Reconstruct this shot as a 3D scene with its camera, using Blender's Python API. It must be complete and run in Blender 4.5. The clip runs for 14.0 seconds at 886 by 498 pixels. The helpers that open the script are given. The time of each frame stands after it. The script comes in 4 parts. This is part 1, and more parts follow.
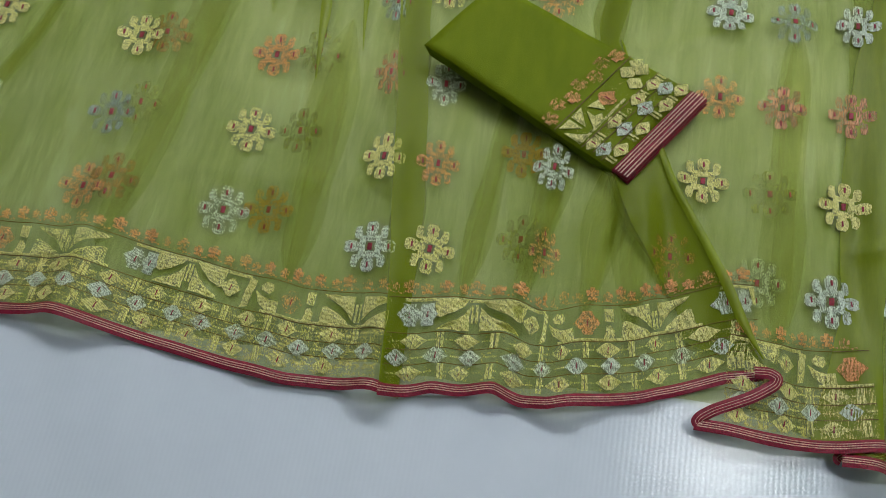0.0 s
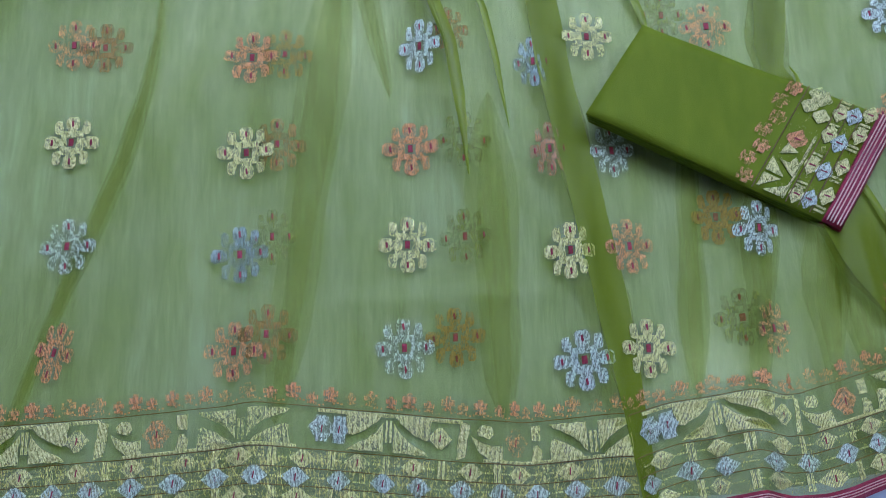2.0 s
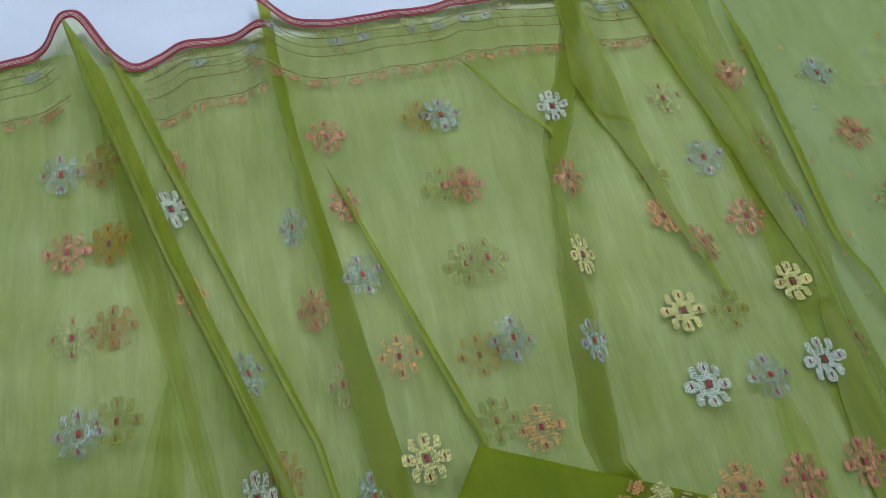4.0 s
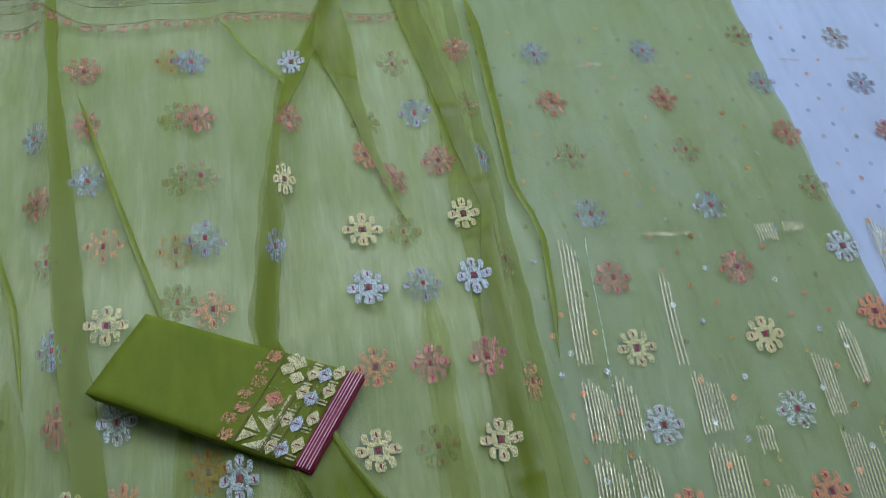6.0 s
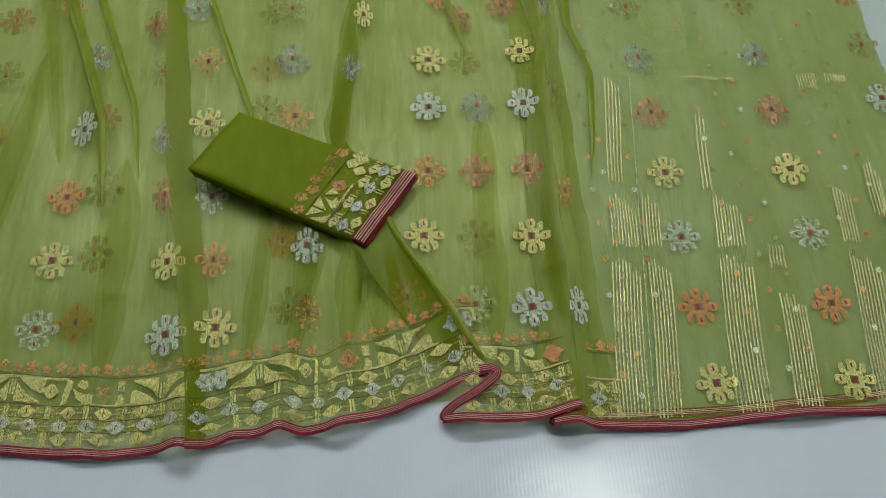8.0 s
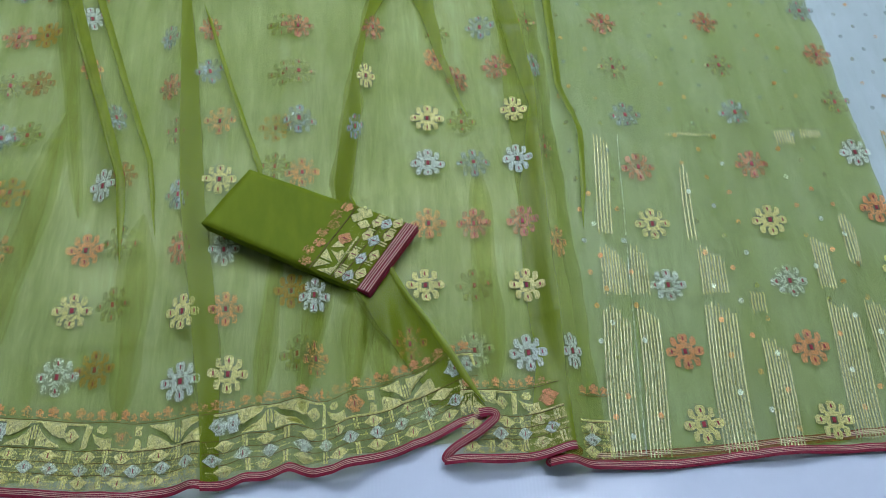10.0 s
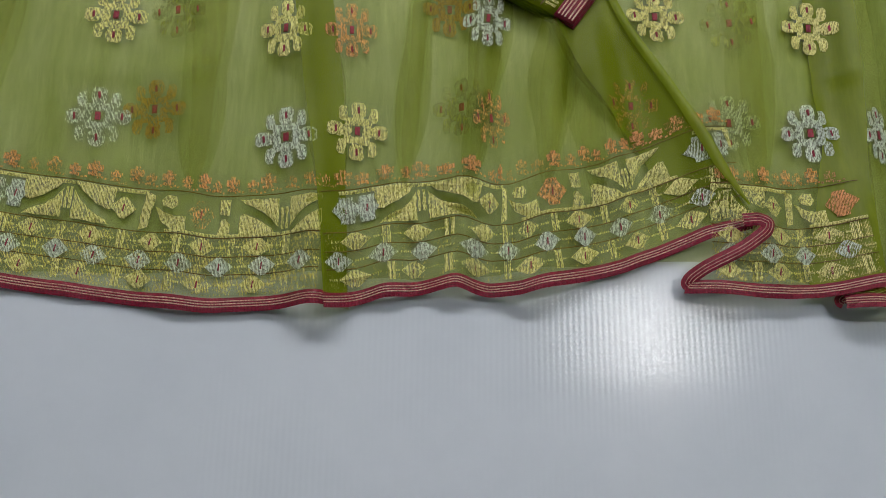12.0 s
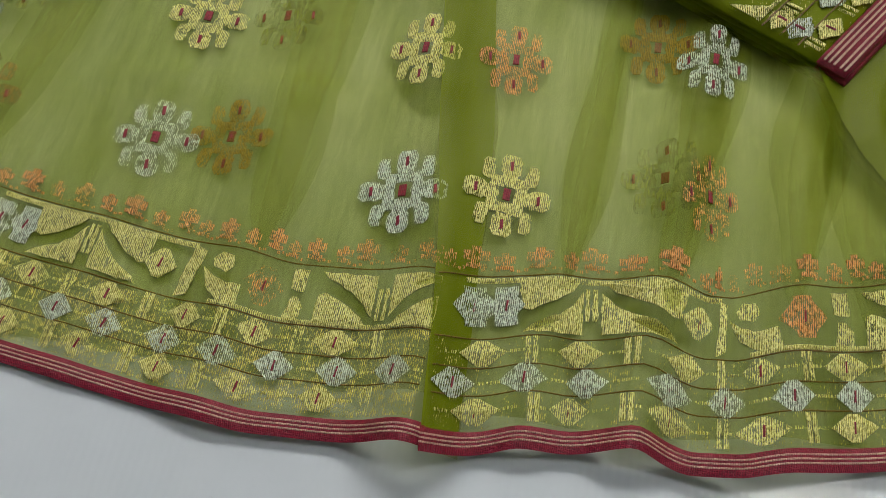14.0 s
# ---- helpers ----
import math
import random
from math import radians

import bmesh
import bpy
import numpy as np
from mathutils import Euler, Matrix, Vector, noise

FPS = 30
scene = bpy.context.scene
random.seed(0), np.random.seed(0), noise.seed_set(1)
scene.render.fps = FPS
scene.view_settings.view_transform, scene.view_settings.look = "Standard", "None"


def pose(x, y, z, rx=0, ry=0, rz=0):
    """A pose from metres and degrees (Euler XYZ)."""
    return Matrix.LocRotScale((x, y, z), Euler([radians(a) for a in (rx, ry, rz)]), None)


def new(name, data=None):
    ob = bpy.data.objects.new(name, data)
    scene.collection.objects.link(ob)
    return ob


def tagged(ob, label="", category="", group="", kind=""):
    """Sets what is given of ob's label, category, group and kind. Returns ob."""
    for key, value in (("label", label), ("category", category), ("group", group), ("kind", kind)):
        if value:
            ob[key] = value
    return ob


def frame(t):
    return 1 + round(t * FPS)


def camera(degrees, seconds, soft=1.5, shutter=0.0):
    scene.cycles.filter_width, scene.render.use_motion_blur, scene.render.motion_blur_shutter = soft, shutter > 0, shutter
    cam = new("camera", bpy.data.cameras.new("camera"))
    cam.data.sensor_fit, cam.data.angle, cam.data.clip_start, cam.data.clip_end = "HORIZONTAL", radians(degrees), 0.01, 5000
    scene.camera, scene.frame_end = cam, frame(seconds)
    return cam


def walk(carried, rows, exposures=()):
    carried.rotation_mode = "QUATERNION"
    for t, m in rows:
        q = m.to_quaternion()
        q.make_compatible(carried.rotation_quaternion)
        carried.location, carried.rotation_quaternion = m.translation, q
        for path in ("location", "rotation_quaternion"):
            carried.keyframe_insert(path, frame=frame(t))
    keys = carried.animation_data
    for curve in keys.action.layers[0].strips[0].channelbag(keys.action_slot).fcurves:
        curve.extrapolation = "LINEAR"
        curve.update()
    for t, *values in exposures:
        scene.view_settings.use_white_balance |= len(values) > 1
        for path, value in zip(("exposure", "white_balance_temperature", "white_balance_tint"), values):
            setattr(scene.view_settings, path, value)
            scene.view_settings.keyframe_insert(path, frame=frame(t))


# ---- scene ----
cam = camera(54.4, 14.0, 0.85)
# seconds, eye in metres, turn in degrees
# seconds, stops, kelvin, tint of the camera's own metering
EXPOSURES = [
    (0.0, 0.40, 6550, 7), (0.5, 0.38, 6850, 10), (1.5, 0.35, 6950, 10), (1.8, 0.4, 6500, 10), (2.0, 0.6, 4720, 26), (2.2, 0.70, 4220, 36), (3.2, 0.70, 4220, 36), (3.5, 0.6, 4570, 30), (3.7, 0.42, 5700, 14), (4.2, 0.3, 5800, 11),
    (6.3, 0.48, 4950, 35), (7.1, 0.72, 5100, 34), (7.4, 0.32, 6850, 6), (8.7, 0.29, 6600, 4), (10.8, 0.72, 5080, 18), (11.0, 0.72, 5080, 18), (11.4, 0.32, 6700, 10), (12.0, 0.3, 6950, 12), (13.0, 0.42, 7190, 11), (14.0, 0.47, 7400, 9),
]
PATH = [
    (0.0, 0.0968, -0.1446, 0.8454, 20.61, 0.47, 10.36),
    (0.5, 0.0354, -0.0884, 0.7942, 16.21, 1.46, 10.87),
    (1.0, -0.0715, -0.0776, 0.7883, 15.68, 0.63, 14.59),
    (1.5, -0.1646, -0.0547, 0.7870, 16.01, -0.06, 4.11),
    (2.0, -0.1974, 0.0278, 0.7884, 16.65, -1.80, -1.67),
    (2.5, -0.2016, 0.1462, 0.7889, 21.71, -2.47, -3.98),
    (3.0, -0.2136, 0.2948, 0.8196, 24.13, -3.57, -6.62),
    (3.5, -0.1721, 0.3152, 0.8383, 28.55, -4.49, -10.22),
    (4.0, -0.1166, 0.2340, 0.8728, 30.73, -4.44, -11.84),
    (4.2, -0.0951, 0.1866, 0.8853, 31.42, -4.68, -12.36),
    (6.3, 0.2070, -0.1205, 1.0123, 33.49, -8.05, -9.85),
    (6.5, 0.2218, -0.1803, 1.0461, 33.99, -6.91, -10.04),
    (6.7, 0.2236, -0.2418, 1.0781, 35.33, -7.14, -8.27),
    (7.0, 0.2192, -0.2964, 1.0735, 30.52, -4.16, -6.35),
    (7.5, 0.2314, -0.2909, 1.0390, 27.11, -3.20, -3.91),
    (8.0, 0.2335, -0.2888, 1.0354, 28.56, -2.89, -3.20),
    (8.5, 0.2282, -0.3061, 1.0601, 27.49, -3.70, -3.41),
    (8.7, 0.2176, -0.3042, 1.1039, 28.20, -3.62, -3.59),
    (10.8, 0.2158, -0.3161, 1.0753, 31.61, -2.52, -3.56),
    (11.0, 0.2103, -0.3109, 1.0281, 30.47, -1.53, -2.27),
    (11.5, 0.1475, -0.2175, 0.8742, 22.32, -1.26, 0.35),
    (12.0, 0.0510, -0.1420, 0.7120, 15.70, -3.90, 0.75),
    (12.5, 0.0160, -0.1010, 0.6650, 14.74, -2.50, 2.67),
    (13.0, -0.0080, -0.0680, 0.5380, 17.40, 1.82, 11.75),
    (13.4, -0.0020, -0.0930, 0.4470, 19.25, -1.78, 14.66),
    (13.5, 0.0000, -0.0790, 0.4670, 19.58, -1.31, 15.27),
    (14.0, 0.0440, -0.0870, 0.4610, 25.30, 2.00, 10.65),
]
walk(cam, [(t, pose(x, y, z, rx, ry, rz)) for t, x, y, z, rx, ry, rz in PATH], EXPOSURES)

# ---- world and lights ----
world = bpy.data.worlds.new("room_air")
scene.world = world
world.use_nodes = True
world.node_tree.nodes["Background"].inputs[0].default_value = (0.75, 0.85, 1.0, 1)
world.node_tree.nodes["Background"].inputs[1].default_value = 0.02
LAMP = 17.0


# ---- materials ----
def material(name):
    m = bpy.data.materials.new(name)
    m.use_nodes = True
    m.node_tree.nodes.clear()
    return m, m.node_tree.nodes, m.node_tree.links


def add(nodes, kind, **values):
    n = nodes.new(kind)
    for key, value in values.items():
        n.inputs[key.replace("_", " ")].default_value = value
    return n


def ramp(nodes, links, source, c0, c1, p0=0.3, p1=0.7):
    r = nodes.new("ShaderNodeValToRGB")
    r.color_ramp.elements[0].position, r.color_ramp.elements[1].position = p0, p1
    r.color_ramp.elements[0].color, r.color_ramp.elements[1].color = (*c0, 1), (*c1, 1)
    links.new(source, r.inputs[0])
    return r.outputs[0]


def coords(nodes, links, scale):
    t, m = nodes.new("ShaderNodeTexCoord"), nodes.new("ShaderNodeMapping")
    m.inputs["Scale"].default_value = scale
    links.new(t.outputs["Object"], m.inputs[0])
    return m.outputs[0]


def organza(name, c0, c1, cover, tint, thin=0.05):
    """Sheer woven cloth: some light goes straight between the threads."""
    m, n, l = material(name)
    slub = add(n, "ShaderNodeTexNoise", Scale=1.0, Detail=5.0, Roughness=0.6)
    l.new(coords(n, l, (60, 9, 60)), slub.inputs["Vector"])
    broad = add(n, "ShaderNodeTexNoise", Scale=7.0, Detail=3.0)
    l.new(coords(n, l, (1, 0.6, 1)), broad.inputs["Vector"])
    weave = add(n, "ShaderNodeTexNoise", Scale=1.0, Detail=2.0)
    l.new(coords(n, l, (900, 350, 900)), weave.inputs["Vector"])
    colour = ramp(n, l, slub.outputs[0], c0, c1, 0.38, 0.62)
    cloth = add(n, "ShaderNodeBsdfPrincipled", Roughness=0.42)
    cloth.inputs["Specular IOR Level"].default_value = 0.45
    cloth.inputs["Sheen Weight"].default_value = 0.12
    l.new(colour, cloth.inputs["Base Color"])
    bump = add(n, "ShaderNodeBump", Strength=0.25, Distance=0.001)
    l.new(weave.outputs[0], bump.inputs["Height"])
    l.new(bump.outputs[0], cloth.inputs["Normal"])
    back = n.new("ShaderNodeBsdfTranslucent")
    l.new(colour, back.inputs[0])
    threads = add(n, "ShaderNodeMixShader", Fac=0.3)
    l.new(cloth.outputs[0], threads.inputs[1])
    l.new(back.outputs[0], threads.inputs[2])
    gap = n.new("ShaderNodeBsdfTransparent")
    gap.inputs[0].default_value = (*tint, 1)
    total = add(n, "ShaderNodeMath")
    total.operation = "ADD"
    l.new(slub.outputs[0], total.inputs[0])
    l.new(broad.outputs[0], total.inputs[1])
    grain = add(n, "ShaderNodeTexNoise", Scale=1.0, Detail=3.0, Roughness=0.7)
    l.new(coords(n, l, (330, 32, 330)), grain.inputs["Vector"])
    more = add(n, "ShaderNodeMath")
    more.operation = "MULTIPLY_ADD"
    l.new(grain.outputs[0], more.inputs[0])
    more.inputs[1].default_value = 0.6
    l.new(total.outputs[0], more.inputs[2])
    total = more
    reach = add(n, "ShaderNodeMapRange")
    reach.inputs["From Min"].default_value, reach.inputs["From Max"].default_value = 0.95, 1.70
    reach.inputs["To Min"].default_value, reach.inputs["To Max"].default_value = cover - thin, cover + thin
    l.new(total.outputs[0], reach.inputs[0])
    mix = n.new("ShaderNodeMixShader")
    l.new(reach.outputs[0], mix.inputs[0])
    l.new(gap.outputs[0], mix.inputs[1])
    l.new(threads.outputs[0], mix.inputs[2])
    out = n.new("ShaderNodeOutputMaterial")
    l.new(mix.outputs[0], out.inputs[0])
    return m


def zari(name, c0, c1, metal, rough, scale=(1250, 400, 900), cover=0.72, glint=1.0):
    """Flat metallic thread, laid in short floats with the ground showing between them."""
    m, n, l = material(name)
    float_ = add(n, "ShaderNodeTexNoise", Scale=1.0, Detail=3.0, Roughness=0.7)
    l.new(coords(n, l, scale), float_.inputs["Vector"])
    hatch = add(n, "ShaderNodeTexWave", Scale=285.0, Distortion=3.0, Detail=2.0)
    hatch.inputs["Detail Scale"].default_value = 0.6
    l.new(coords(n, l, (1.0, 0.35, 0.5)), hatch.inputs["Vector"])
    thread = n.new("ShaderNodeMix")
    thread.inputs["Factor"].default_value = 0.16
    l.new(float_.outputs[0], thread.inputs["A"])
    l.new(hatch.outputs["Fac"], thread.inputs["B"])
    crumb = add(n, "ShaderNodeTexNoise", Scale=1.0, Detail=2.0, Roughness=0.6)
    l.new(coords(n, l, (620, 300, 500)), crumb.inputs["Vector"])
    b = add(n, "ShaderNodeBsdfPrincipled", Metallic=metal, Roughness=rough)
    # in the metal colours this dark-to-pale ramp paints in part of the sparkle
    l.new(ramp(n, l, thread.outputs[0], c0, c1, 0.42, 0.55), b.inputs["Base Color"])
    bump = add(n, "ShaderNodeBump", Strength=glint, Distance=0.0016)
    l.new(thread.outputs[0], bump.inputs["Height"])
    bump2 = add(n, "ShaderNodeBump", Strength=0.6 * glint, Distance=0.003)
    l.new(crumb.outputs[0], bump2.inputs["Height"])
    l.new(bump.outputs[0], bump2.inputs["Normal"])
    l.new(bump2.outputs[0], b.inputs["Normal"])
    out = n.new("ShaderNodeOutputMaterial")
    if cover >= 1:
        l.new(b.outputs[0], out.inputs[0])
        return m
    wear = add(n, "ShaderNodeTexNoise", Scale=120.0, Detail=2.0)
    l.new(coords(n, l, (1, 1, 1)), wear.inputs["Vector"])
    total = add(n, "ShaderNodeMath")
    total.operation = "MULTIPLY_ADD"
    l.new(wear.outputs[0], total.inputs[0])
    total.inputs[1].default_value = 0.45
    l.new(thread.outputs[0], total.inputs[2])
    own = n.new("ShaderNodeObjectInfo")
    shift = add(n, "ShaderNodeMath")
    shift.operation = "MULTIPLY_ADD"
    l.new(own.outputs["Random"], shift.inputs[0])
    shift.inputs[1].default_value = -0.17
    l.new(total.outputs[0], shift.inputs[2])
    total = shift
    laid = add(n, "ShaderNodeMapRange")
    edge = 0.665 + (0.5 - cover) * 0.62
    laid.inputs["From Min"].default_value, laid.inputs["From Max"].default_value = edge - 0.045, edge + 0.045
    l.new(total.outputs[0], laid.inputs[0])
    gap = n.new("ShaderNodeBsdfTransparent")
    mix = n.new("ShaderNodeMixShader")
    l.new(laid.outputs[0], mix.inputs[0])
    l.new(gap.outputs[0], mix.inputs[1])
    l.new(b.outputs[0], mix.inputs[2])
    l.new(mix.outputs[0], out.inputs[0])
    return m


def backs(name, c0, c1, cover):
    """The loose reverse of a woven motif: soft, matt floats of thread that the ground shines through."""
    m, n, l = material(name)
    floats = add(n, "ShaderNodeTexNoise", Scale=1.0, Detail=3.0, Roughness=0.65)
    l.new(coords(n, l, (820, 150, 500)), floats.inputs["Vector"])
    patch = add(n, "ShaderNodeTexNoise", Scale=70.0, Detail=2.0)
    l.new(coords(n, l, (1, 1, 1)), patch.inputs["Vector"])
    b = add(n, "ShaderNodeBsdfPrincipled", Metallic=0.15, Roughness=0.42)
    l.new(ramp(n, l, floats.outputs[0], c0, c1, 0.38, 0.62), b.inputs["Base Color"])
    bump = add(n, "ShaderNodeBump", Strength=0.6, Distance=0.001)
    l.new(floats.outputs[0], bump.inputs["Height"])
    l.new(bump.outputs[0], b.inputs["Normal"])
    total = add(n, "ShaderNodeMath")
    total.operation = "ADD"
    l.new(floats.outputs[0], total.inputs[0])
    l.new(patch.outputs[0], total.inputs[1])
    laid = add(n, "ShaderNodeMapRange")
    laid.inputs["From Min"].default_value, laid.inputs["From Max"].default_value = 0.78, 1.22
    laid.inputs["To Min"].default_value, laid.inputs["To Max"].default_value = cover - 0.34, min(1.0, cover + 0.34)
    l.new(total.outputs[0], laid.inputs[0])
    gap = n.new("ShaderNodeBsdfTransparent")
    mix = n.new("ShaderNodeMixShader")
    l.new(laid.outputs[0], mix.inputs[0])
    l.new(gap.outputs[0], mix.inputs[1])
    l.new(b.outputs[0], mix.inputs[2])
    out = n.new("ShaderNodeOutputMaterial")
    l.new(mix.outputs[0], out.inputs[0])
    return m


def plain(name, c0, c1, rough, scale=(40, 40, 40), bump_scale=900.0, strength=0.2, spec=0.4):
    m, n, l = material(name)
    mottled = add(n, "ShaderNodeTexNoise", Scale=1.0, Detail=5.0)
    l.new(coords(n, l, scale), mottled.inputs["Vector"])
    fine = add(n, "ShaderNodeTexNoise", Scale=bump_scale, Detail=2.0)
    l.new(coords(n, l, (1, 1, 1)), fine.inputs["Vector"])
    b = add(n, "ShaderNodeBsdfPrincipled", Roughness=rough)
    b.inputs["Specular IOR Level"].default_value = spec
    l.new(ramp(n, l, mottled.outputs[0], c0, c1), b.inputs["Base Color"])
    bump = add(n, "ShaderNodeBump", Strength=strength, Distance=0.001)
    l.new(fine.outputs[0], bump.inputs["Height"])
    l.new(bump.outputs[0], b.inputs["Normal"])
    out = n.new("ShaderNodeOutputMaterial")
    l.new(b.outputs[0], out.inputs[0])
    return m


def ribbed_plastic(name):
    """Glossy white plastic sheet with fine straight ribs and a few scuffs."""
    m, n, l = material(name)
    b = add(n, "ShaderNodeBsdfPrincipled", Roughness=0.22)
    b.inputs["Specular IOR Level"].default_value = 0.2
    dirt = add(n, "ShaderNodeTexNoise", Scale=5.0, Detail=6.0, Roughness=0.65)
    l.new(coords(n, l, (1, 1, 1)), dirt.inputs["Vector"])
    l.new(ramp(n, l, dirt.outputs[0], (0.60, 0.655, 0.735), (0.68, 0.73, 0.81)), b.inputs["Base Color"])
    rough = add(n, "ShaderNodeMapRange")
    rough.inputs["To Min"].default_value, rough.inputs["To Max"].default_value = 0.10, 0.16
    l.new(dirt.outputs[0], rough.inputs[0])
    l.new(rough.outputs[0], b.inputs["Roughness"])
    rib = add(n, "ShaderNodeTexWave", Scale=62.0, Distortion=0.25, Detail=1.0)
    l.new(coords(n, l, (1, 0.02, 1)), rib.inputs["Vector"])
    sag = add(n, "ShaderNodeTexNoise", Scale=2.2, Detail=2.0)
    l.new(coords(n, l, (1, 1, 1)), sag.inputs["Vector"])
    b1 = add(n, "ShaderNodeBump", Strength=0.10, Distance=0.02)
    l.new(sag.outputs[0], b1.inputs["Height"])
    b2 = add(n, "ShaderNodeBump", Strength=0.09, Distance=0.0005)
    l.new(rib.outputs[0], b2.inputs["Height"])
    l.new(b1.outputs[0], b2.inputs["Normal"])
    l.new(b2.outputs[0], b.inputs["Normal"])
    out = n.new("ShaderNodeOutputMaterial")
    l.new(b.outputs[0], out.inputs[0])
    return m


def glow(name, colour, strength):
    m, n, l = material(name)
    e = add(n, "ShaderNodeEmission", Strength=strength)
    e.inputs[0].default_value = (*colour, 1)
    out = n.new("ShaderNodeOutputMaterial")
    l.new(e.outputs[0], out.inputs[0])
    return m


LEAF0, LEAF1 = (0.255, 0.325, 0.006), (0.315, 0.395, 0.016)
GREEN = organza("green_organza", LEAF0, LEAF1, 0.28, (0.965, 0.97, 0.80), 0.13)
DOUBLED = organza("doubled_organza", (0.225, 0.285, 0.004), (0.270, 0.330, 0.008), 0.76, (0.82, 0.86, 0.34), 0.10)
# THIN is the green of the added bands that stand in for fold shade
THIN = organza("shading_organza", LEAF0, LEAF1, 0.12, (0.965, 0.97, 0.84), 0.04)
PALLU = organza("pallu_organza", LEAF0, LEAF1, 0.38, (0.95, 0.96, 0.73), 0.10)
PALE = organza("pale_organza", (0.38, 0.45, 0.36), (0.46, 0.53, 0.44), 0.27, (0.94, 0.965, 0.91), 0.08)
SILVER = zari("silver_thread", (0.20, 0.25, 0.17), (0.84, 0.92, 0.78), 0.38, 0.30, cover=0.62)
GOLD = zari("gold_thread", (0.36, 0.34, 0.05), (0.98, 0.92, 0.40), 0.40, 0.30, cover=0.68)
COPPER = zari("copper_thread", (0.34, 0.13, 0.02), (0.95, 0.46, 0.20), 0.42, 0.36, cover=0.56)
BRONZE = zari("bronze_thread", (0.30, 0.14, 0.02), (0.64, 0.36, 0.10), 0.4, 0.42, cover=0.58)
DULL = backs("gold_thread_backs", (0.20, 0.22, 0.03), (0.42, 0.44, 0.14), 0.36)
DULLBLUE = backs("silver_thread_backs", (0.17, 0.22, 0.19), (0.38, 0.46, 0.40), 0.46)
FADED = backs("copper_thread_backs", (0.30, 0.13, 0.04), (0.52, 0.25, 0.11), 0.56)
STRIPE = zari("stripe_thread", (0.38, 0.35, 0.10), (1.0, 0.96, 0.55), 0.5, 0.25, (600, 330, 800), 0.86, 0.9)
MIST = zari("gold_ground_thread", (0.40, 0.36, 0.07), (0.86, 0.76, 0.26), 0.50, 0.32, cover=0.30)
BACKING = zari("border_ground_backs", (0.20, 0.19, 0.04), (0.34, 0.32, 0.12), 0.2, 0.5, cover=0.26)
RED = zari("red_thread", (0.16, 0.008, 0.022), (0.36, 0.02, 0.05), 0.0, 0.5, (300, 1200, 800), 1.0, 0.5)
MAROON = zari("maroon_silk", (0.15, 0.002, 0.018), (0.31, 0.006, 0.036), 0.0, 0.42, (120, 1500, 800), 1.0, 0.5)
PINKGOLD = zari("pale_gold_thread", (0.62, 0.40, 0.32), (0.95, 0.75, 0.60), 0.6, 0.35, (900, 900, 800), 1.0)
BROWN = zari("brown_thread", (0.10, 0.06, 0.008), (0.20, 0.11, 0.02), 0.0, 0.5, cover=0.85, glint=0.3)
BLOUSE = plain("folded_green_silk", (0.125, 0.170, 0.002), (0.160, 0.205, 0.004), 0.60, (60, 20, 60), 1100.0, 0.45, 0.12)
SHEET = ribbed_plastic("white_ribbed_plastic")
WALL = plain("wall_paint", (0.38, 0.38, 0.37), (0.44, 0.44, 0.43), 0.7, (3, 3, 3), 200.0)
CEIL = plain("ceiling_paint", (0.38, 0.39, 0.40), (0.44, 0.45, 0.46), 0.8, (3, 3, 3), 200.0)
BLACK = plain("black_cloth_cover", (0.006, 0.006, 0.008), (0.012, 0.012, 0.014), 0.6, (60, 60, 60), 700.0, 0.4)
STEEL = plain("lamp_frame_paint", (0.7, 0.7, 0.7), (0.76, 0.76, 0.76), 0.4)
TUBE = glow("bright_diffuser", (0.93, 0.97, 1.0), 0.48 * LAMP)
PANEL = glow("panel_diffuser", (0.93, 0.97, 1.0), 1.35 * LAMP)
THREADS = {"S": SILVER, "G": GOLD, "O": COPPER, "B": BRONZE, "s": DULLBLUE, "g": DULL, "o": FADED, "b": FADED}


# ---- building helpers ----
def link(name, verts, faces, mats, parent=None, slots=None, label="", smooth=True):
    me = bpy.data.meshes.new(name)
    me.from_pydata([tuple(v) for v in verts], [], faces)
    for mt in mats:
        me.materials.append(mt)
    if slots is not None:
        me.polygons.foreach_set("material_index", slots)
    if smooth:
        me.polygons.foreach_set("use_smooth", [True] * len(faces))
    ob = new(name, me)
    if parent is not None:
        ob.parent = parent
    if label:
        tagged(ob, label)
    return ob


def box(bm, x0, x1, y0, y1, z0, z1, bevel=0.0):
    made = bmesh.ops.create_cube(bm, size=1)["verts"]
    bmesh.ops.scale(bm, vec=(x1 - x0, y1 - y0, z1 - z0), verts=made)
    bmesh.ops.translate(bm, vec=((x0 + x1) / 2, (y0 + y1) / 2, (z0 + z1) / 2), verts=made)
    if bevel:
        edges = list({e for v in made for e in v.link_edges})
        bmesh.ops.bevel(bm, geom=edges, offset=bevel, segments=3, affect="EDGES", profile=0.6)


def part(name, bm, mat, parent=None, label="", smooth=False):
    me = bpy.data.meshes.new(name)
    bm.to_mesh(me)
    bm.free()
    me.materials.append(mat)
    if smooth:
        me.polygons.foreach_set("use_smooth", [True] * len(me.polygons))
    ob = new(name, me)
    if parent is not None:
        ob.parent = parent
    return tagged(ob, label)


